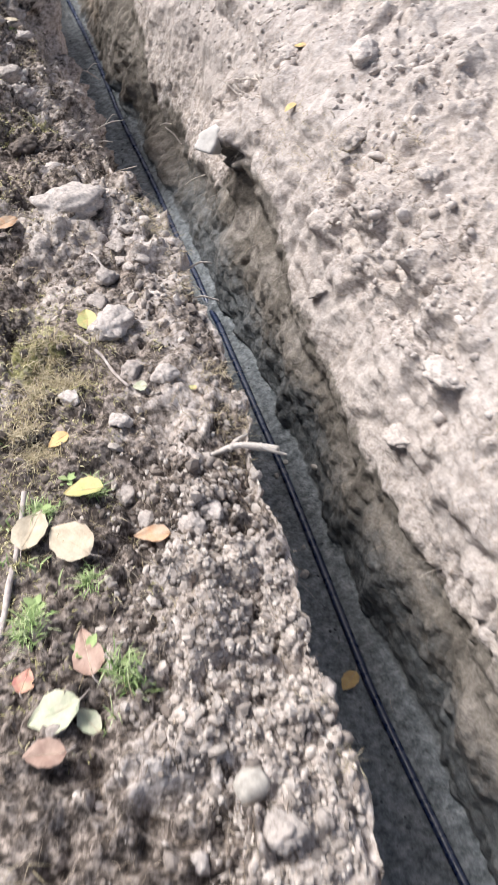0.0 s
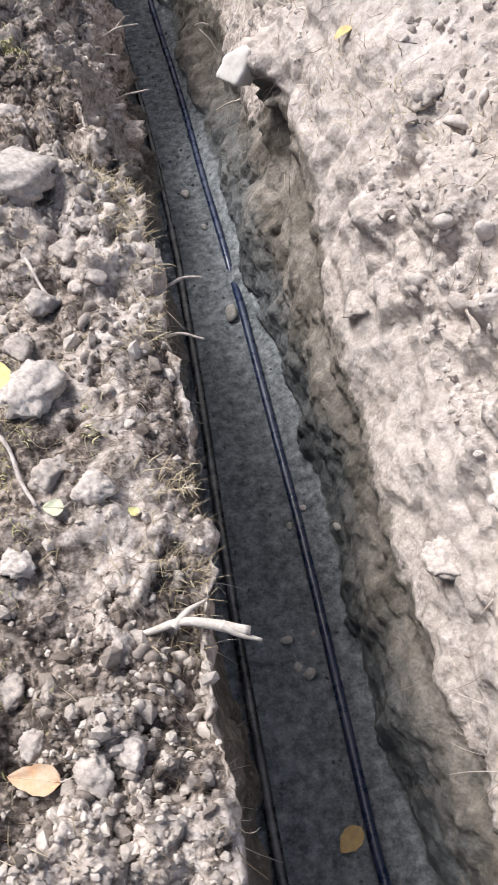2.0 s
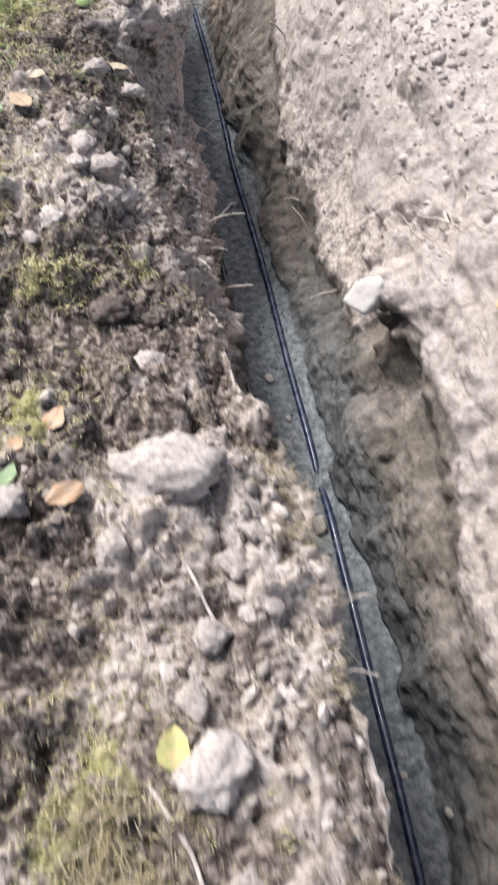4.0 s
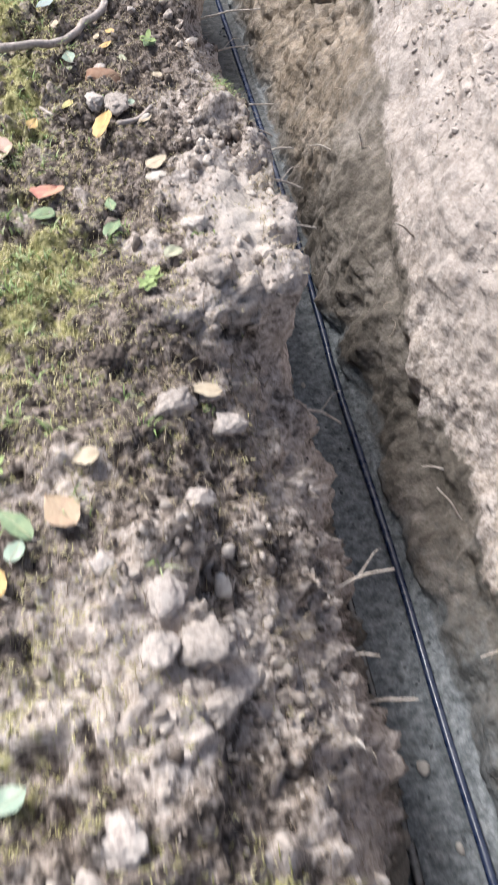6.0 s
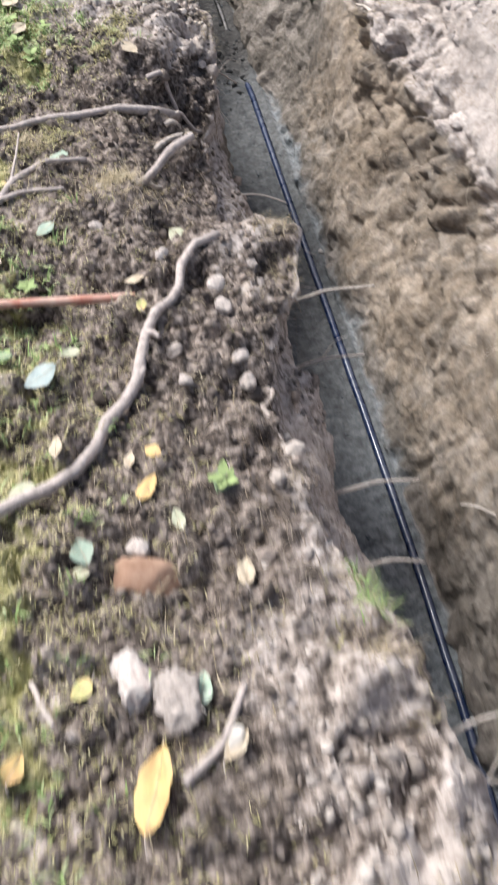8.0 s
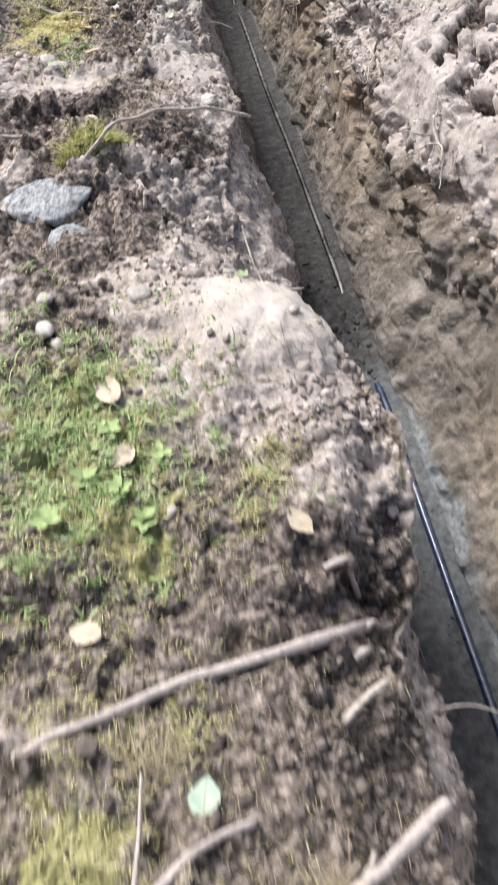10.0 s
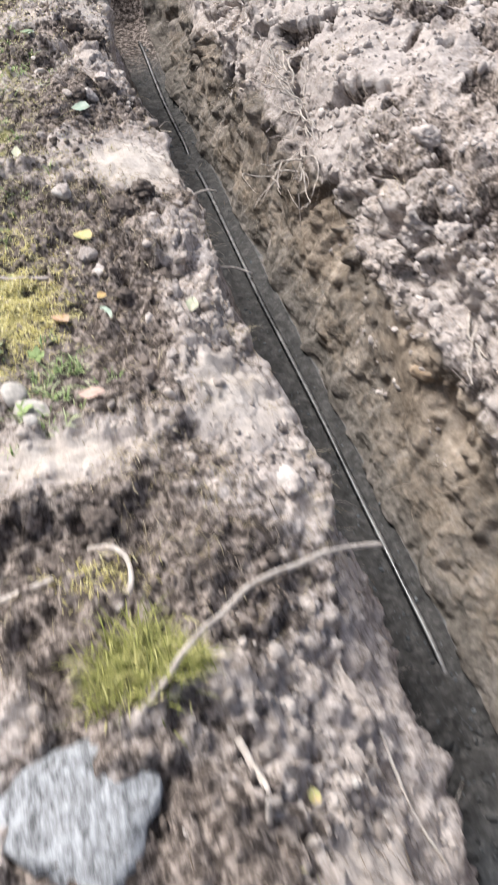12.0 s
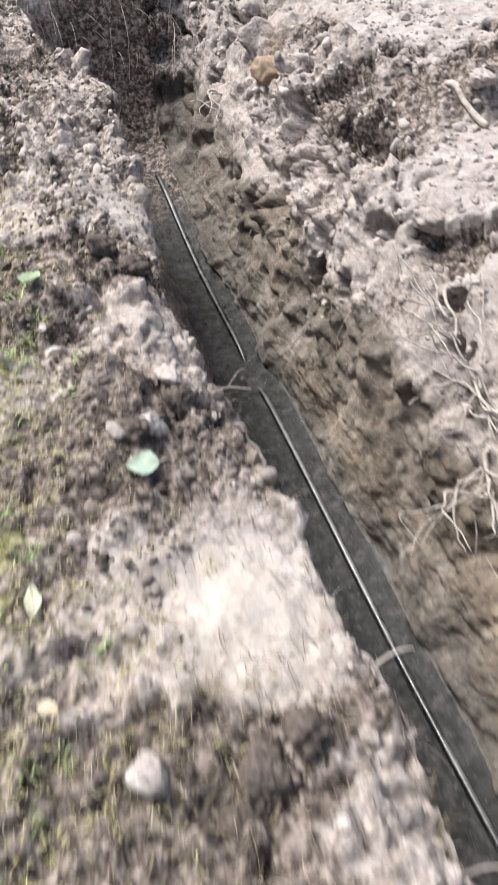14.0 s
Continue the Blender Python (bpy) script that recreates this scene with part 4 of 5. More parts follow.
white_points, white_faces = lump_points(4, 607, 0.05, 1.0)
white_rock = new("rock", mesh_of("rock", white_points * np.array([0.095, 0.08, 0.088]), white_faces, WHITE))
white_rock.matrix_world = pose(1.785, 3.35, -0.325, 10, 15, 25)
tagged(white_rock, "angular white rock jutting from the trench wall", "rock")
for k, (x, y, w) in enumerate([(1.865, 2.23, 0.10), (2.12, 2.55, 0.11), (1.93, 1.42, 0.13), (1.83, 1.45, 0.10), (2.2, 2.1, 0.08), (2.3, 2.9, 0.13), (2.15, 3.3, 0.09), (2.4, 3.6, 0.12),
                               (2.3, 4.6, 0.10), (2.2, 5.4, 0.09), (2.35, 6.2, 0.11), (2.2, 6.9, 0.08), (2.15, 7.5, 0.09), (2.05, 8.1, 0.08), (2.3, 8.7, 0.1), (2.0, 10.9, 0.12),
                               (2.1, 11.4, 0.1), (2.05, 11.9, 0.09), (2.3, 12.4, 0.11), (2.0, 12.75, 0.12), (2.35, 13.2, 0.09), (2.2, 13.7, 0.07), (2.6, 13.4, 0.08), (2.5, 12.9, 0.06)]):
    lump_thing("soil_clod", x, y, w, w * 1.1, 700 + k, CLOD, "pale crumbling clod on the excavated spoil heap", "soil clod", "clods on the heap", 4, 0.36, 0.85, 0.6, 0.42)
wall_lump("soil_clod", 10.6, -0.38, 0.10, 611, OCHRE, "orange clay lump in the trench wall", "soil clod", -0.22, 4, 0.9)
wall_lump("soil_clod", 14.2, -0.05, 0.18, 613, OCHRE, "orange clay lump near the trench end", "soil clod", -0.28, 4, 0.9)
# pebbles on the bed
for k, (x, y, w, d) in enumerate([(1.622, 2.98, 0.055, 0.095), (1.576, 3.74, 0.04, 0.05), (1.613, 3.51, 0.025, 0.045), (1.53, 1.5, 0.04, 0.035), (1.50, 1.53, 0.03, 0.03), (1.575, 1.62, 0.02, 0.02),
                                  (1.60, 2.0, 0.022, 0.03), (1.66, 2.05, 0.02, 0.025), (1.49, 1.62, 0.035, 0.03), (1.73, 1.9, 0.025, 0.03), (1.55, 5.3, 0.02, 0.03), (1.735, 7.8, 0.02, 0.025)]):
    lump_thing("pebble", x, y, w, d, 800 + k, STONE, "small pale pebble lying on grey trench bed", "pebble", "pebbles on the bed", 3, 0.15, 0.5, 0.7, 0.25, -0.2)


# ---- crumbs of soil, too many to count ----
def crumbs(name, label, count, seed, material, where, sizes, top=0.9, level=1, rough=0.55, sink=0.15, facets=0.0):
    """One mesh of many small angular crumbs that rest on the ground."""
    rng = np.random.default_rng(seed)
    kinds = [lump_points(level, seed + k, rough, facets)[0] * np.array([1.0, 1.0, 0.7]) for k in range(16)]
    tri = BALLS[level][1]
    verts, faces = [], []
    for k in range(count):
        x, y = where(rng)
        if x is None:
            continue
        place, normal = drop_on(x, y, top)
        s = min(sizes[0] * math.exp(rng.normal() * sizes[1]), sizes[2])
        turn = np.array(Euler(rng.uniform(0, 6.28, 3)).to_matrix())
        v = (kinds[k % 16] * (s * rng.uniform(0.7, 1.2, 3))) @ turn.T + np.array(place + normal * s * sink)
        faces.append(tri + len(kinds[0]) * len(verts))
        verts.append(v)
    return tagged(new(name, mesh_of(name, np.concatenate(verts), np.concatenate(faces), material, level > 1)), label, "soil", kind="stuff")


def bank_spot(rng, pale):
    y = rng.uniform(0.25, 15.0)
    x = float(RIM(y)) + 1.1 * float(LIP(y)) - abs(rng.normal()) * 0.38 - 0.01
    if patches(np.array([x]), np.array([y]), SMOOTH_SPOTS)[0] + 0.15 * rng.normal() > 0.5:
        return None, None
    if x < 0.1 or rng.random() > 0.4 + 1.0 * noise.noise(Vector((x * 4.0, y * 4.0, 0.5))):
        return None, None
    return (x, y) if (bank_paleness(x, y) + rng.normal() * 0.1 > 0.5) == pale else (None, None)


def on_bank(rng):
    return bank_spot(rng, True)


def on_gravel(rng):
    x, y = rng.normal(1.08, 0.13), rng.normal(0.72, 0.33)
    return (x, y) if x < float(RIM(y)) - 0.01 and y > 0.25 else (None, None)


def on_dark_bank(rng):
    return bank_spot(rng, False)


def on_heap(rng):
    y = rng.uniform(0.5, 15.4)
    x = float(TOP_WALL(y)) - 0.12 + abs(rng.normal()) * 0.55
    keep = 0.45 + 1.0 * noise.noise(Vector((x * 2.6, y * 2.6, 7.5)))
    if 4.6 < y < 9.3 and x > float(TOP_WALL(y)) + 0.08:
        keep *= 0.25
    return (x, y) if rng.random() < keep else (None, None)


def on_fallen(rng):
    y = rng.normal(9.45, 0.22)
    return float(BED_LEFT(y)) + 0.02 + rng.random() * (float(BED_RIGHT(y)) - float(BED_LEFT(y)) - 0.04), y


def on_bed(rng):
    y = rng.uniform(0.3, 14.5)
    return float(BED_LEFT(y)) + 0.02 + rng.random() * (float(BED_RIGHT(y)) - float(BED_LEFT(y)) - 0.04), y


crumbs("soil_crumbs", "loose dry soil crumbs scattered over the bank", 36000, 11, CRUMB, on_bank, (0.0048, 0.6, 0.024))
crumbs("soil_crumbs", "pale gravelly soil crumbs near the trench rim", 3000, 12, CRUMB, on_gravel, (0.0065, 0.45, 0.017))
crumbs("soil_crumbs", "dark moist humus crumbs on the bank", 36000, 13, CRUMB_DARK, on_dark_bank, (0.005, 0.55, 0.022))
crumbs("soil_crumbs", "pale soil crumbs scattered over the spoil heap", 20000, 14, HEAP_CRUMB, on_heap, (0.005, 0.6, 0.024))
crumbs("small_clods", "small pale broken clods strewn over the bank", 5200, 16, CRUMB, on_bank, (0.013, 0.4, 0.030), 0.9, 2, 0.35, 0.1, 0.8)
crumbs("small_clods", "small dark clods strewn over the bank", 4200, 17, CRUMB_DARK, on_dark_bank, (0.011, 0.4, 0.022), 0.9, 2, 0.35, 0.1, 0.8)
crumbs("small_clods", "small pale clods on the spoil heap", 5200, 18, HEAP_CRUMB, on_heap, (0.013, 0.45, 0.035), 0.9, 2, 0.35, 0.1, 0.8)
crumbs("small_clods", "loose dark soil fallen over the buried conduit", 80, 19, crumb_material("wet_soil", (0.04, 0.04, 0.04), (0.10, 0.10, 0.098)), on_fallen, (0.010, 0.6, 0.032), -0.3, 2, 0.35, 0.1, 0.8)
crumbs("soil_crumbs", "grey silt crumbs on the trench bed", 3000, 15, crumb_material("silt_crumbs", (0.10, 0.11, 0.118), (0.17, 0.185, 0.195)), on_bed, (0.0026, 0.6, 0.010), -0.3)


# ---- grass, moss and root hairs ----
def blades(name, label, category, clumps, material, seed, width=0.0018, flop=0.8):
    """One mesh of bent blades. Clumps: x, y, spread, count, length, lean towards x."""
    rng = np.random.default_rng(seed)
    verts, faces = [], []
    n = 0
    for cx, cy, spread, count, length, lean in clumps:
        for _ in range(count):
            x, y = cx + rng.normal() * spread, cy + rng.normal() * spread
            base = np.array(drop_on(x, y)[0])
            long = length * rng.uniform(0.5, 1.3)
            a = rng.uniform(0, 6.28)
            out = np.array([math.cos(a) + lean, math.sin(a), 0.0]) * flop
            side = np.array([-out[1], out[0], 0.0])
            side /= np.linalg.norm(side) + 1e-6
            w = width * rng.uniform(0.6, 1.5)
            for k, s in enumerate((0, 0.4, 0.75, 1.0)):
                mid = base + out * long * s * s * 0.9 + np.array([0, 0, long * (s - 0.55 * flop * s * s)])
                if k < 3:
                    verts += [mid - side * w * (1 - 0.6 * s), mid + side * w * (1 - 0.6 * s)]
                else:
                    verts.append(mid)
            faces += [[n, n + 1, n + 3], [n, n + 3, n + 2], [n + 2, n + 3, n + 5], [n + 2, n + 5, n + 4], [n + 4, n + 5, n + 6]]
            n += 7
    return tagged(new(name, mesh_of(name, np.array(verts), np.array(faces), material)), label, category, kind="stuff")


def spread_clumps(spots, seed, per, length, tight, limit=0.03):
    rng = np.random.default_rng(seed)
    out = []
    for cx, cy, rx, ry, w in spots:
        for _ in range(int(per * rx * ry * 100 * w)):
            x, y = cx + rng.normal() * rx * 0.75, cy + rng.normal() * ry * 0.75
            if 0.05 < x < float(RIM(y)) - limit:
                out.append((x, y, tight, int(rng.integers(5, 12)), length * rng.uniform(0.6, 1.3), 0.0))
    return out


blades("moss", "low yellow-green moss and short grass on soil", "moss", spread_clumps(MOSS_SPOTS, 21, 95, 0.014, 0.014), MOSS, 22, 0.0014, 1.05)
blades("moss", "yellowish moss cushions on dark bank soil", "moss",
       [(1.05, 3.31, 0.022, 160, 0.022, 0), (0.77, 3.24, 0.03, 200, 0.02, 0), (0.85, 3.19, 0.025, 160, 0.022, 0), (0.80, 7.45, 0.035, 220, 0.022, 0), (1.02, 7.98, 0.03, 160, 0.025, 0),
        (1.06, 8.06, 0.03, 160, 0.025, 0), (0.98, 7.9, 0.02, 120, 0.025, 0)], MOSS, 23, 0.0018, 1.0)
blades("grass_tuft", "bright green grass tuft on a bank edge", "grass", [(0.66, 9.50, 0.042, 700, 0.062, 0.1), (0.60, 9.48, 0.03, 300, 0.055, -0.3), (0.74, 9.47, 0.02, 220, 0.045, 0.4)], GREEN, 24, 0.0016, 0.9)
blades("grass", "green grass blades among moss on the bank", "grass",
       spread_clumps([(0.62, 8.1, 0.24, 0.22, 6.0), (0.5, 8.3, 0.2, 0.3, 2.5), (0.66, 6.75, 0.12, 0.2, 1.5), (0.6, 6.5, 0.2, 0.3, 0.9), (0.57, 10.35, 0.09, 0.08, 4.0), (0.65, 12.55, 0.12, 0.2, 1.2), (0.66, 4.85, 0.12, 0.15, 1.2), (0.66, 0.95, 0.1, 0.25, 0.4), (0.55, 10.4, 0.1, 0.2, 0.5), (0.6, 4.7, 0.25, 0.35, 0.7), (0.6, 5.7, 0.25, 0.5, 0.5), (0.45, 11.0, 0.12, 0.3, 0.6), (0.5, 11.9, 0.2, 0.6, 0.25)], 25, 9, 0.035, 0.012), FRESH, 26, 0.0022, 0.9)
tufts = [(0.63, 0.93), (0.65, 0.96), (0.81, 0.77), (0.83, 0.74), (0.79, 1.02), (0.86, 1.3), (0.72, 1.25)]
for x, y in tufts:
    blades("grass_tuft", "small bright green grass tuft between fallen leaves", "grass", [(x, y, 0.014, 70, 0.045, 0.0)], FRESH, int(1000 * x + 100 * y), 0.0016, 0.95)
for x, y in [(1.345, 5.74), (1.355, 5.80)]:
    blades("grass_tuft", "green grass tuft hanging on the trench rim", "grass", [(x, y, 0.02, 110, 0.03, 0.3)], FRESH, int(1000 * x + 100 * y), 0.0013, 1.1)
for x, y in [(0.80, 1.72), (0.76, 1.62), (0.83, 1.8), (0.71, 1.52), (0.74, 1.46), (0.86, 1.68), (0.95, 7.1), (1.0, 7.12), (0.72, 7.42)]:
    blades("dry_grass", "tangled tuft of dry straw-coloured grass", "grass", [(x, y, 0.028, 220, 0.04, 0.1)], STRAW, int(1000 * x + 100 * y), 0.0011, 1.15)
blades("grass", "yellowed flattened grass on the bank", "grass", spread_clumps([(0.50, 10.80, 0.09, 0.13, 2.6), (0.45, 10.62, 0.1, 0.12, 1.6), (0.58, 10.68, 0.05, 0.07, 1.5), (0.5, 11.0, 0.1, 0.15, 0.6), (0.62, 9.72, 0.06, 0.05, 1.0)], 27, 110, 0.022, 0.02), YELLOW, 28, 0.0013, 1.15)
rim_straw = []
straw_rng = np.random.default_rng(31)
for y0, y1, count in [(2.28, 2.62, 30), (1.95, 2.2, 14), (1.25, 1.62, 18), (4.75, 5.3, 18), (5.5, 5.9, 10), (6.6, 6.9, 14), (8.0, 8.4, 8), (0.4, 0.6, 3), (3.3, 4.4, 10), (9.7, 10.8, 10), (11.0, 12.2, 10), (12.4, 13.6, 10)]:
    for _ in range(count):
        y = straw_rng.uniform(y0, y1)
        rim_straw.append((float(RIM(y)) - straw_rng.uniform(0.0, 0.08), y, 0.025, 16, 0.027 * straw_rng.uniform(0.4, 1.4), 0.5))
blades("dry_grass", "straw-coloured dry grass hanging over the trench rim", "grass", rim_straw, STRAW, 32, 0.0008, 1.25)
blades("dry_grass", "matted dry grass and moss strands on bank", "grass",
       spread_clumps([(0.95, 2.0, 0.15, 0.5, 0.3), (0.9, 5.3, 0.2, 0.6, 0.25), (0.95, 4.3, 0.2, 0.4, 0.35), (0.75, 10.0, 0.2, 0.4, 0.35), (0.8, 11.3, 0.2, 0.5, 0.3), (1.0, 7.2, 0.2, 0.3, 0.4), (0.95, 6.3, 0.25, 0.5, 0.2), (0.7, 1.2, 0.15, 0.4, 0.3)], 33, 30, 0.035, 0.03), STRAW, 34, 0.0009, 1.25)
heap_straw = []
for x, y in [(2.02, 2.75), (2.05, 2.62), (2.1, 2.5), (1.98, 2.9), (2.25, 2.35), (2.2, 6.0), (2.1, 8.2), (2.05, 8.4), (1.95, 11.3), (2.0, 11.7), (1.9, 12.6), (1.85, 12.9), (2.1, 12.3), (1.85, 13.2)]:
    heap_straw += [(x, y, 0.05, 45, 0.045, -0.4)]
blades("dry_grass", "dry grass roots tangled in the spoil heap", "grass", heap_straw, STRAW, 36, 0.0012, 1.0)


def hairs(name, label, count, seed, material, pick, radius):
    """One mesh of fine roots that stick out of the cut walls."""
    rng = np.random.default_rng(seed)
    verts, faces, n = [], [], 0
    for k in range(count):
        place, normal, long = pick(rng)
        way = np.array(normal) + rng.normal(size=3) * 0.45
        way /= np.linalg.norm(way)
        s = np.linspace(0, 1, 6)[:, None]
        path = np.array(place) - np.array(normal) * 0.01 + way * long * s + np.array([0, 0, -0.55 * long]) * s * s + rng.normal(size=3) * 0.15 * long * s * (1 - s)
        fine = np.stack([np.interp(np.linspace(0, 1, 12), s[:, 0], path[:, c]) for c in range(3)], 1)
        v, q, caps = tube_points(fine, radius * rng.uniform(0.5, 1.4), radius * 0.3, 4)
        verts.append(v)
        faces.append(q + n)
        n += len(v)
    return tagged(new(name, mesh_of(name, np.concatenate(verts), np.concatenate(faces), material)), label, "roots", kind="stuff")


def from_rim(rng):
    y = rng.uniform(0.5, 14.2)
    place, normal = wall_at(y, -float(RIM_DROP(y)) - rng.uniform(0.02, 0.22), -1)
    return place, normal, rng.uniform(0.03, 0.10)


def from_heap(rng):
    y = rng.uniform(1.0, 15.0)
    z = rng.uniform(-0.55, 0.0)
    place, normal = wall_at(y, z, 1)
    return place, normal, rng.uniform(0.03, 0.11)


def from_end(rng):
    x, z = rng.uniform(0.6, 2.1), rng.uniform(-0.3, 0.18)
    hit, place, normal, _ = ground.ray_cast(Vector((x, 14.9, z)), Vector((0, 1, 0)))
    return (place if hit else Vector((x, 15.5, z))), Vector((0, -1, 0)), rng.uniform(0.10, 0.32)


hairs("root_hairs", "fine pale rootlets sticking out below the rim", 380, 41, ROOT, from_rim, 0.0011)
hairs("root_hairs", "thin dry rootlets hanging from the trench wall", 260, 42, ROOT, from_heap, 0.0012)
hairs("root_hairs", "brown roots hanging from the trench's end wall", 70, 43, FIBRE, from_end, 0.002)
hairs("root_hairs", "pale rootlets on the trench's end wall", 50, 44, ROOT, from_end, 0.0018)


def fibres(name, label, count, seed, pick, sizes):
    """One mesh of thin curly rootlets that lie matted on the soil."""
    rng = np.random.default_rng(seed)
    verts, faces, n = [], [], 0
    s = np.linspace(0, 1, 6)
    for k in range(count):
        x, y = pick(rng)
        if x is None:
            continue
        long, a = rng.uniform(*sizes), rng.uniform(0, 6.28)
        turn = a + rng.normal() * 1.3 * s + rng.normal() * 0.8 * s * s
        step = np.stack([np.cos(turn), np.sin(turn)], 1) * long / 5
        xy = np.array([x, y]) + np.cumsum(step, 0)
        z = np.array([drop_on(float(p), float(q))[0].z for p, q in xy])
        z = np.maximum(z, z[0] - 0.02) + 0.0015 + rng.uniform(0.0, 0.010) * np.sin(np.pi * s)
        path = np.concatenate([xy, z[:, None]], 1)
        way = np.gradient(path, axis=0)
        side = np.cross(way, np.array([0, 0, 1.0]))
        side /= np.linalg.norm(side, axis=1, keepdims=True) + 1e-9
        r = rng.uniform(0.0004, 0.0011) * (1 - 0.6 * s)[:, None]
        up = np.array([0, 0, 1.0])
        ring = np.stack([path - side * r, path + side * r, path + up * r * 1.4], 1).reshape(-1, 3)
        verts.append(ring)
        for i in range(5):
            for j in range(3):
                faces.append([n + 3 * i + j, n + 3 * i + (j + 1) % 3, n + 3 * i + 3 + (j + 1) % 3, n + 3 * i + 3 + j])
        n += 18
    return tagged(new(name, mesh_of(name, np.concatenate(verts), np.array(faces), FIBRE)), label, "roots", kind="stuff")


def on_any_bank(rng):
    y = rng.uniform(0.25, 14.8)
    x = float(RIM(y)) - abs(rng.normal()) * 0.32 + 0.01
    keep = 0.45 + 1.1 * noise.noise(Vector((x * 3.0, y * 3.0, 2.5))) - 0.5 * (bank_paleness(x, y) - 0.5)
    return (x, y) if x > 0.1 and rng.random() < keep else (None, None)


def on_heap_edge(rng):
    y = rng.uniform(0.6, 15.0)
    x = float(TOP_WALL(y)) + rng.normal() * 0.13
    return (x, y) if rng.random() < 0.35 + 1.2 * noise.noise(Vector((x * 3.0, y * 3.0, 4.5))) else (None, None)


fibres("root_fibres", "matted brown rootlets lying on the bank soil", 17000, 45, on_any_bank, (0.02, 0.07))
fibres("root_fibres", "fine tangled rootlets along the heap's edge", 6000, 46, on_heap_edge, (0.03, 0.10))


# ---- sticks and roots ----
def stick(points, r0, r1, material, label, name="stick", category="stick", lift=None, wobble=0.006, seed=0, twigs=()):
    path = lying(points, r0 * 0.75 if lift is None else lift)
    ob = new(name, tube(name, path, r0, r1, material, 9, wobble, seed, 0.22))
    for k, (t, dx, dy, dz) in enumerate(twigs):
        base = path[int(t * (len(path) - 1))]
        end = base + np.array([dx, dy, dz])
        part("twig", tube("twig", [base, (base + end) / 2 + np.array([0.004, 0.004, 0.004]), end], r1 * 0.7, r1 * 0.35, material, 6, 0.003, seed + k, 0.2), ob)
    return tagged(ob, label, category)


stick([(1.22, 6.78), (1.16, 6.76), (1.11, 6.71), (1.08, 6.6), (1.01, 6.5), (0.98, 6.39), (0.96, 6.32), (0.88, 6.22), (0.86, 6.16), (0.79, 6.1), (0.73, 6.06), (0.60, 5.98)],
      0.0115, 0.0145, BARK, "long crooked grey-brown branch lying on dark soil", "branch", "branch", seed=1, twigs=((0.42, 0.03, -0.03, 0.01), (0.55, 0.02, 0.03, 0.012)))
stick([(0.5, 7.42), (0.64, 7.48), (0.84, 7.56), (1.0, 7.59), (1.2, 7.68)], 0.009, 0.015, BARK, "grey stick half sunk in dark topsoil", seed=3)
stick([(0.65, 7.08), (0.72, 7.17), (0.82, 7.25), (0.9, 7.27)], 0.011, 0.007, BARK, "forked twig lying on mossy soil", "twig_branch", "twig", seed=5, twigs=((0.35, 0.03, 0.22, 0.02),))
stick([(1.10, 7.47), (1.28, 7.60)], 0.009, 0.008, ROOT, "short root stub at the trench rim", "root", "root", seed=6)
stick([(0.5, 7.06), (0.63, 7.08), (0.83, 7.11)], 0.009, 0.006, BARK, "thin bent stick on mossy soil", seed=7)
stick([(1.03, 7.12), (1.1, 7.22)], 0.008, 0.006, ROOT, "short pale root stub in topsoil", "root", "root", seed=8)
stick([(1.12, 7.775), (1.16, 7.79), (1.21, 7.80)], 0.009, 0.007, BARK, "broken root end beside a dark soil hole", "root", "root", 0.012, seed=20)
stick([(1.17, 7.655), (1.22, 7.69), (1.28, 7.735)], 0.007, 0.006, BARK, "thin root end over the crumbling rim", "root", "root", 0.012, seed=21)
stick([(1.15, 7.60), (1.19, 7.62)], 0.010, 0.008, ROOT, "short thick root stub in dark topsoil", "root", "root", seed=22)
stick([(0.96, 5.46), (1.03, 5.52), (1.08, 5.61)], 0.008, 0.006, BARK, "short grey stick beside a yellow leaf", seed=9)
stick([(0.72, 5.69), (0.76, 5.6)], 0.006, 0.005, BARK, "short thin twig on the bank", "twig_branch", "twig", seed=10)
stick([(0.42, 10.93), (0.53, 10.91), (0.62, 10.89)], 0.008, 0.007, BARK, "grey stick beside yellowed grass", seed=11)
stick([(0.51, 9.78), (0.43, 9.76), (0.30, 9.72)], 0.008, 0.009, ROOT, "pale root on a dark soil hollow", "root", "root", seed=12)
stick([(0.60, 9.86), (0.64, 9.83), (0.68, 9.77), (0.67, 9.69), (0.63, 9.62)], 0.007, 0.006, ROOT, "hooked pale root arching over dark soil", "root", "root", 0.02, seed=13)
stick([(0.80, 9.33), (0.815, 9.28), (0.82, 9.24), (0.815, 9.17)], 0.009, 0.007, ROOT, "curled cream strip of bark on soil", "bark_strip", "bark", seed=15)
stick([(0.92, 1.84), (0.97, 1.74), (1.02, 1.58)], 0.005, 0.004, BARK, "thin dark twig on crumbly soil", "twig_branch", "twig", seed=16)
stick([(0.69, 1.31), (0.64, 1.14), (0.57, 0.95)], 0.007, 0.008, BARK, "straight grey twig among fallen leaves", "twig_branch", "twig", seed=17)
stick([(1.05, 2.27), (1.07, 2.18), (1.1, 2.1)], 0.005, 0.004, BARK, "thin twig among pale clods", "twig_branch", "twig", seed=18)
stick([(2.32, 13.05), (2.29, 13.18), (2.28, 13.3)], 0.012, 0.010, ROOT, "pale root lying on the spoil heap", "root", "root", seed=19)


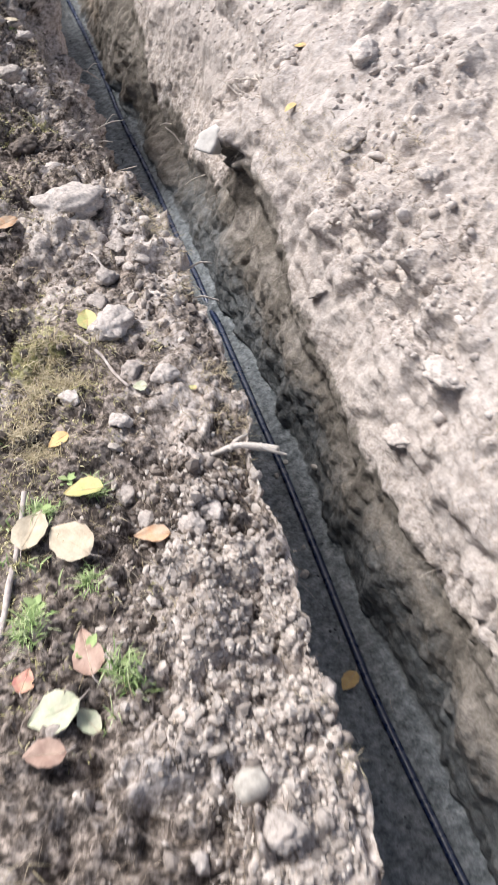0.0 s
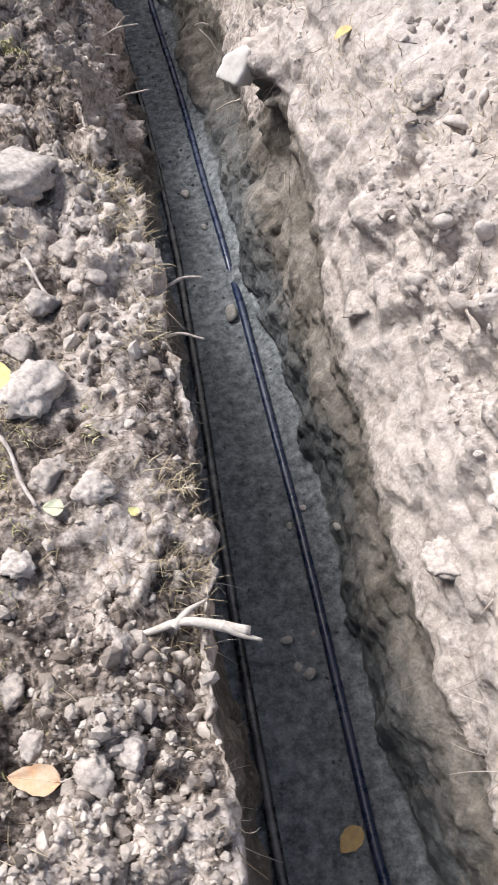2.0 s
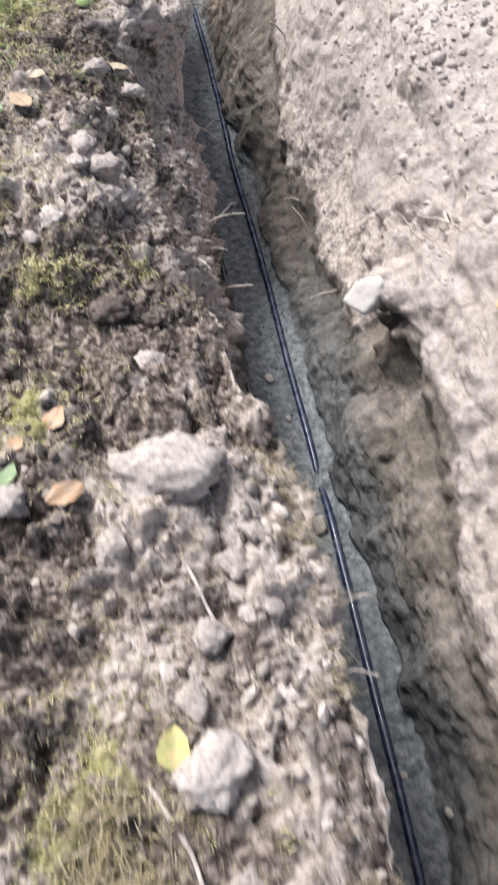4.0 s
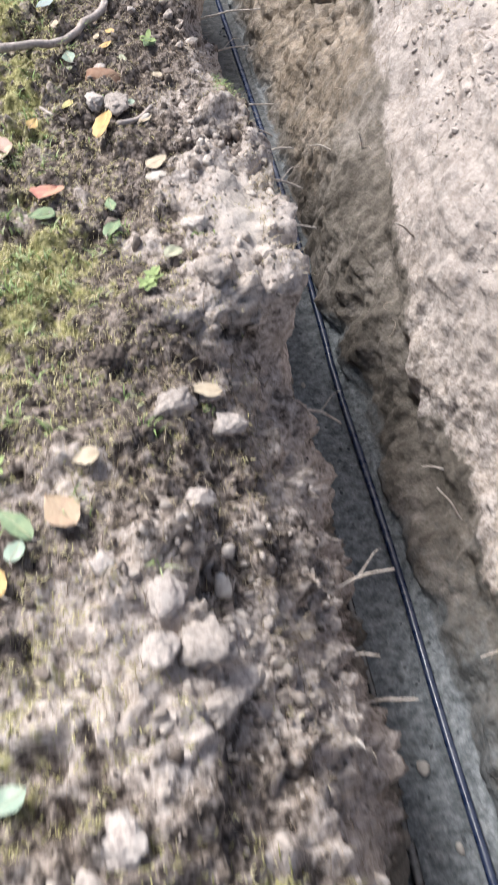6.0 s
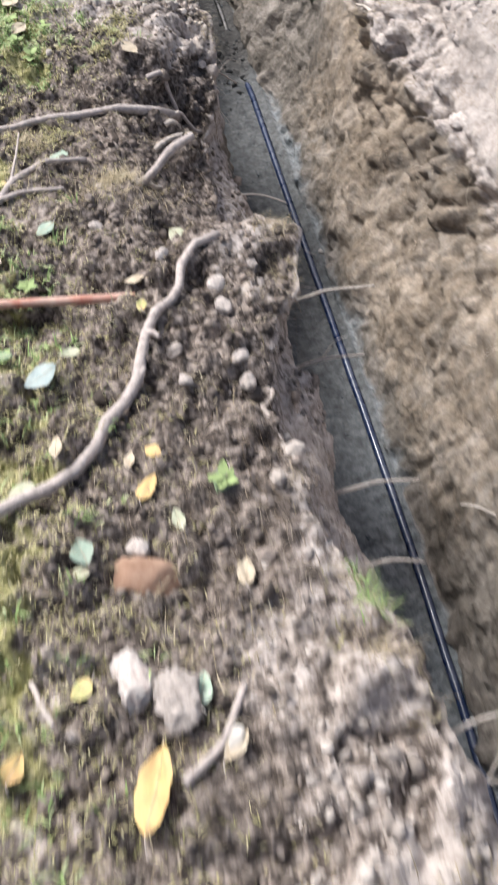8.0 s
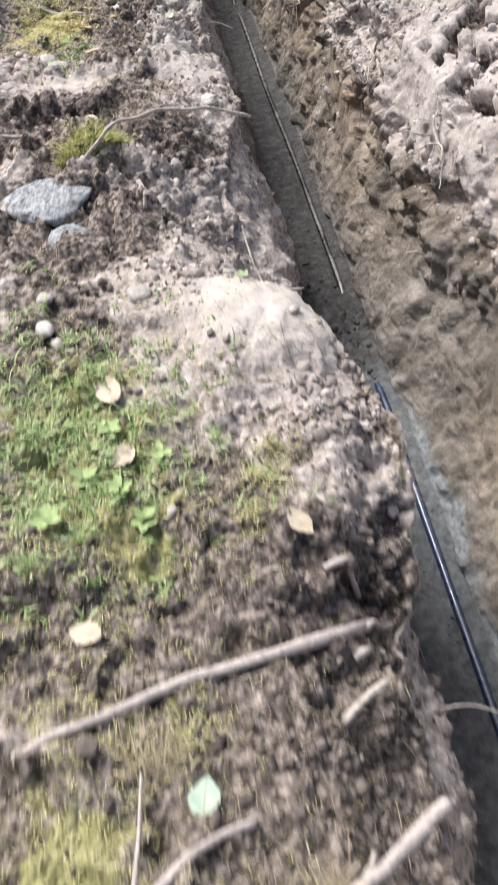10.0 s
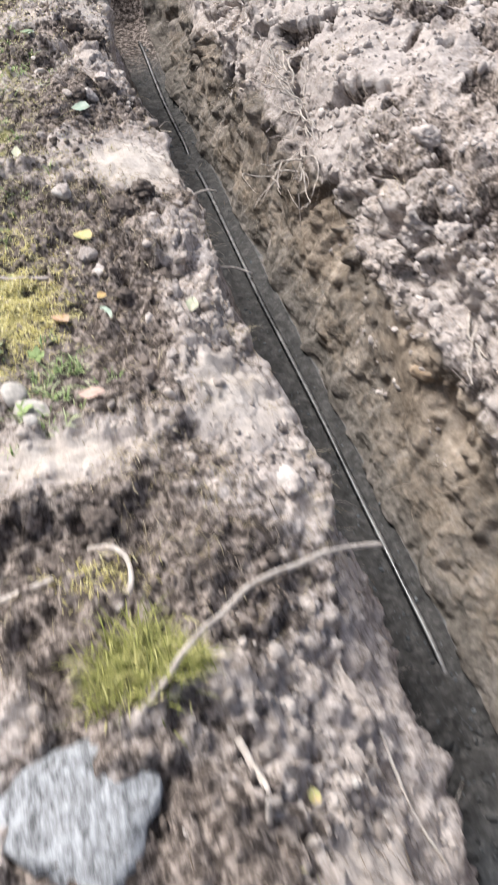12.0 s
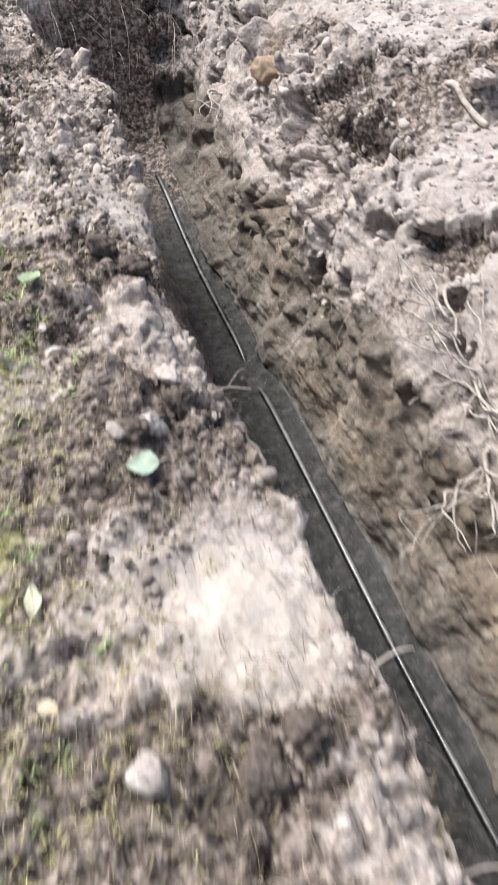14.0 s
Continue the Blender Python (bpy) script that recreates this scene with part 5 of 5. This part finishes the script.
def span(points, r0, r1, material, label, seed, wobble=0.006, forks=(), name="root"):
    """A root through places in the air, with side roots."""
    ob = new(name, tube(name, points, r0, r1, material, 8, wobble, seed, 0.2))
    for k, fork in enumerate(forks):
        part("side_root", tube("side_root", fork, r1 * 0.8, r1 * 0.3, material, 6, 0.004, seed + 20 + k, 0.2), ob)
    return tagged(ob, label, "root")


def resting(x, y, lift):
    return (x, y, drop_on(x, y)[0].z + lift)


red_ends = [np.array(resting(0.33, 6.735, 0.014)), np.array(resting(0.985, 6.63, 0.014))]
red_path = [red_ends[0] + (red_ends[1] - red_ends[0]) * k / 8 for k in range(9)]
red_lift = max(0.0, max(drop_on(float(p[0]), float(p[1]))[0].z + 0.006 - p[2] for p in red_path))
span([p + np.array([0, 0, red_lift]) for p in red_path], 0.012, 0.010, RED_BARK, "straight reddish peeled stick on mossy ground", 2, 0.002, (), "stick")
span([resting(0.93, 7.085, 0.008), resting(1.06, 7.155, 0.014), (1.14, 7.195, 0.02), (1.21, 7.235, 0.03)], 0.012, 0.012, BARK, "broken pale root end in dark topsoil", 4, 0.012)
span([(1.16, 1.315, -0.05), (1.25, 1.31, -0.03), (1.30, 1.30, -0.035), (1.345, 1.28, -0.05)], 0.006, 0.011, WHITE_ROOT, "thick broken white root end over the trench", 1, 0.016,
     ([(1.30, 1.30, -0.035), (1.33, 1.275, -0.045), (1.365, 1.262, -0.06)], [(1.22, 1.31, -0.035), (1.25, 1.335, -0.03), (1.285, 1.35, -0.04)]))
for k, (y, z, long, up, label) in enumerate([
        (6.83, -0.30, 0.28, 0.02, "straight pale root reaching across the trench"), (6.64, -0.38, 0.22, 0.05, "forked pale root sticking into the trench"),
        (6.22, -0.40, 0.22, 0.02, "thin pale root over the trench bed"), (5.95, -0.30, 0.16, -0.08, "bent fine root below the rim"), (4.07, -0.55, 0.20, 0.03, "pale root crossing above the trench bed"),
        (3.86, -0.50, 0.10, 0.0, "short root stub in the trench wall"), (3.80, -0.66, 0.17, 0.05, "pale rootlet over the grey bed"), (4.63, -0.45, 0.12, -0.08, "drooping root on the trench wall"),
        (5.12, -0.16, 0.16, -0.04, "pale root end at the rim"), (5.50, -0.16, 0.14, 0.0, "forked root end under the rim"), (5.43, -0.20, 0.15, -0.05, "thick root stub at the rim"),
        (9.03, -0.30, 0.17, 0.05, "forked white rootlet above loose soil"), (7.60, -0.45, 0.16, -0.06, "thin root hanging into the trench"), (8.35, -0.35, 0.14, -0.1, "thin drooping root at the wall"),
        (11.42, -0.08, 0.10, 0.0, "root stub at the trench rim"), (11.05, -0.15, 0.14, -0.03, "thin root across the trench"), (12.6, -0.4, 0.14, 0.02, "thin root above the conduit"),
        (2.02, -0.1, 0.09, -0.02, "white rootlet at the rim"), (2.16, -0.08, 0.09, -0.02, "white branched rootlet at the rim")]):
    place, normal = wall_at(y, z, -1)
    p = np.array(place)
    end = p + np.array([long, 0.03 * math.sin(5.0 * k), up])
    mid = (p + end) / 2 + np.array([0, 0.01, 0.012])
    forks = ([mid, mid + np.array([0.05, 0.05, 0.02]), mid + np.array([0.08, 0.07, 0.0])],) if k % 3 == 1 else ()
    span([p - np.array([0.03, 0, 0]), p, mid, end], 0.0055 if k < 12 else 0.004, 0.003, ROOT, label, 30 + k, 0.006, forks)
span([(0.62, 9.38, 0.06), (0.735, 9.46, 0.14), (0.88, 9.575, 0.125), (1.06, 9.646, 0.09), (1.14, 9.665, 0.06), (1.225, 9.673, 0.03)], 0.0065, 0.0055, ROOT, "long pale root arching from bank to trench", 60, 0.008)
span([resting(1.15, 9.38, 0.004), resting(1.17, 9.24, 0.004), resting(1.21, 9.12, 0.004), resting(1.25, 9.04, 0.004)], 0.005, 0.003, ROOT, "thin pale root strand on the slumped bank", 61)
for k, (y, z, long, label) in enumerate([
        (4.62, -0.88, 0.09, "short root stub in the trench wall"), (4.44, -0.92, 0.11, "short straight root in the clay wall"), (6.2, -0.62, 0.10, "thin root in the trench wall"),
        (3.95, -0.85, 0.16, "bent thin root hanging from the wall"), (6.0, -0.5, 0.10, "pale root end in the cut wall"), (5.35, -0.45, 0.12, "thin root end in the clay wall"), (3.55, -0.45, 0.14, "pale root below a white rock"), (9.45, -0.5, 0.12, "thin root on the dark wall"),
        (8.25, -0.2, 0.15, "thick grey root end in a dark hollow"), (8.32, -0.28, 0.10, "thin root end in a dark hollow")]):
    place, normal = wall_at(y, z, 1)
    p = np.array(place)
    end = p + np.array(normal) * long + np.array([0.02, 0.05, 0.03 if k % 2 else -0.02])
    span([p - np.array(normal) * 0.03, p, (p + end) / 2 + np.array([0, 0, 0.015]), end], 0.011 if k == 8 else 0.005, 0.003, ROOT, label, 70 + k)


def root_cluster(y, z, seed, label, count=7, reach=0.2):
    """Tangled pale roots that hang from the face of the heap."""
    rng = np.random.default_rng(seed)
    place, normal = wall_at(y, z, 1)
    p, n = np.array(place), np.array(normal)
    drop = np.array([0, -0.06, -0.035])
    main = [p - n * 0.05, p + n * 0.03, p + n * 0.06 + drop, p + n * 0.05 + 2 * drop + np.array([0, 0, 0.03]), p + n * 0.06 + 3.2 * drop]
    ob = new("root", tube("root", main, 0.007, 0.0035, ROOT, 8, 0.03, seed, 0.2))
    for k in range(count):
        t = rng.uniform(0, 1) * 2.6
        a = p + n * 0.05 + drop * t
        d = rng.normal(size=3) * np.array([0.5, 1.0, 0.6]) + n * 0.35 + np.array([0, 0, -0.4])
        d *= reach * rng.uniform(0.5, 1.2) / np.linalg.norm(d)
        bow = rng.normal(size=3) * 0.035
        b = a + d * 0.6 + bow
        part("side_root", tube("side_root", [a, a + d * 0.3 + bow, b, a + d], 0.0046, 0.0016, ROOT, 6, 0.03, seed + k, 0.2), ob)
        if k % 2:
            part("side_root", tube("side_root", [b, b + d * 0.3 + rng.normal(size=3) * 0.04, b + d * 0.5 + rng.normal(size=3) * 0.05], 0.003, 0.001, ROOT, 5, 0.015, seed + 50 + k, 0.2), ob)
    return tagged(ob, label, "root")


root_cluster(12.22, -0.12, 91, "tangle of pale roots hanging from the heap", 14, 0.26)
root_cluster(12.02, -0.22, 92, "branched pale roots across the trench face", 10, 0.24)
root_cluster(12.5, -0.02, 93, "knotted pale roots in a dark hollow", 7, 0.18)
root_cluster(10.6, -0.12, 94, "thin pale roots beside orange clay", 4, 0.22)
root_cluster(9.75, -0.06, 95, "forked root on the spoil heap face", 4, 0.2)
root_cluster(3.45, -0.12, 97, "fine roots beside a white rock", 5, 0.16)
root_cluster(14.5, -0.25, 98, "long pale root at the trench end", 3, 0.3)


# ---- fallen leaves and seedlings ----
def leaf_mesh(seed, w, d, material):
    """A curled leaf blade with a pointed tip, folded along its midrib."""
    rng = np.random.default_rng(seed)
    long, wide = max(w, d), min(w, d)
    wide = min(max(wide, 0.5 * long), 0.78 * long)
    rows, cols = 15, 9
    u = np.linspace(0, 1, rows)[:, None]
    v = np.linspace(-1, 1, cols)[None, :]
    outline = np.sin(np.pi * u ** rng.uniform(0.75, 1.1)) ** 0.8 * (1 - 0.25 * u) + 0.02
    outline = outline * (1 + 0.05 * np.sin(u * 25 + v * 3 + seed) + 0.06 * np.sin(u * 9 + seed))
    x = v * outline * wide / 2 * 1.1
    y = (u - 0.5) * long + 0 * v
    fold, curl = rng.uniform(0.05, 0.35), rng.uniform(-0.25, 0.5)
    z = np.abs(v) * outline * wide * fold * 0.5 + curl * long * 0.35 * (u - 0.45) ** 2 + 0.02 * long * np.sin(7 * u + 4 * v + seed)
    p = np.stack([x, y, z - z.min()], -1).reshape(-1, 3)
    i, j = np.meshgrid(np.arange(rows - 1), np.arange(cols - 1), indexing="ij")
    q = np.stack([i * cols + j, i * cols + j + 1, (i + 1) * cols + j + 1, (i + 1) * cols + j], -1).reshape(-1, 4)
    n = len(p)
    p = np.concatenate([p, p - np.array([0, 0, 0.0007])])
    return mesh_of("leaf", p, np.concatenate([q, q[:, ::-1] + n]), material), long, p


def leaf(x, y, w, d, colour, seed, top=0.9, where="on the soil bank"):
    mesh, long, p = leaf_mesh(seed, w, d, LEAF[colour])
    rng = np.random.default_rng(seed)
    place, normal = drop_on(x, y, top)
    for dx, dy in ((0.3, 0), (-0.3, 0), (0, 0.3), (0, -0.3)):
        place.z = max(place.z, drop_on(x + dx * long, y + dy * long, top)[0].z - 0.005)
    ob = new("leaf", mesh)
    turn = rng.normal() * 0.5 + (0 if d > w else 1.57)
    ob.matrix_world = at_rest(place + Vector((0, 0, 0.012)), (normal + Vector((0, 0, 2.5))).normalized(), turn)
    stem = [(0, -0.49 * long, 0.004), (0.004, -0.6 * long, 0.006), (0.012, -0.72 * long, 0.003)]
    part("stem", tube("stem", stem, 0.0011, 0.0008, BARK, 5), ob)
    rib = [(0, (u - 0.5) * long, float(p[int(round(u * 14)) * 9 + 4][2]) + 0.0006) for u in (0.05, 0.3, 0.5, 0.7, 0.9)]
    part("midrib", tube("midrib", rib, 0.0009, 0.0004, LEAF["cream"], 4), ob)
    return tagged(ob, f"{LEAF_WORDS[colour]} fallen leaf lying {where}", "leaf", "fallen leaves")


for k, (x, y, w, d, colour) in enumerate(LEAVES):
    leaf(x, y, min(w, 0.12), min(d, 0.13 if y < 10 else 0.065), colour, 1000 + k)
leaf(1.517, 1.04, 0.085, 0.06, "yellow", 1201, -0.2, "on the grey trench bed")
leaf(2.02, 2.95, 0.06, 0.04, "yellow", 1202, 0.9, "on the pale spoil heap")
leaf(2.2, 3.3, 0.05, 0.04, "yellow", 1203, 0.9, "on the pale spoil heap")
leaf(1.45, 10.62, 0.05, 0.05, "cream", 1204, -0.2, "in the trench")


def seedling(x, y, seed, size=0.03):
    """A small weed: a short stem with a few leaves."""
    rng = np.random.default_rng(seed)
    place, normal = drop_on(x, y)
    ob = new("seedling", tube("seedling", [(0, 0, -0.005), (0.002, 0, size * 0.4), (0, 0.002, size * 0.8)], 0.0012, 0.0008, FRESH, 5))
    ob.matrix_world = Matrix.Translation(place)
    for k in range(6):
        mesh, long, _ = leaf_mesh(seed + k, size * 0.6, size, FRESH)
        one = part("leaf", mesh, ob)
        one.matrix_local = Matrix.Translation((0, 0, size * rng.uniform(0.2, 0.8))) @ Matrix.Rotation(k * 1.05 + rng.uniform(-0.3, 0.3), 4, "Z") @ Matrix.Rotation(rng.uniform(0.1, 0.6), 4, "X") @ Matrix.Translation((0, long * 0.5, 0))
    return tagged(ob, "small fresh green seedling growing in bank soil", "plant", "seedlings")


for k, (x, y, s) in enumerate([(1.11, 6.03, 0.035), (0.66, 6.5, 0.03), (0.72, 6.75, 0.03), (0.6, 6.85, 0.03), (0.7, 8.0, 0.035), (0.75, 7.92, 0.035), (0.62, 8.05, 0.04), (0.68, 8.2, 0.035), (0.55, 7.9, 0.04), (0.8, 8.1, 0.03),
                               (0.66, 1.0, 0.03), (0.72, 1.25, 0.03), (0.8, 1.32, 0.025), (0.75, 0.85, 0.04), (1.0, 4.75, 0.03), (0.98, 4.7, 0.03), (0.6, 4.2, 0.035), (1.08, 8.8, 0.03), (0.55, 10.5, 0.03), (0.5, 10.3, 0.03)]):
    seedling(x, y, 1300 + 10 * k, s)
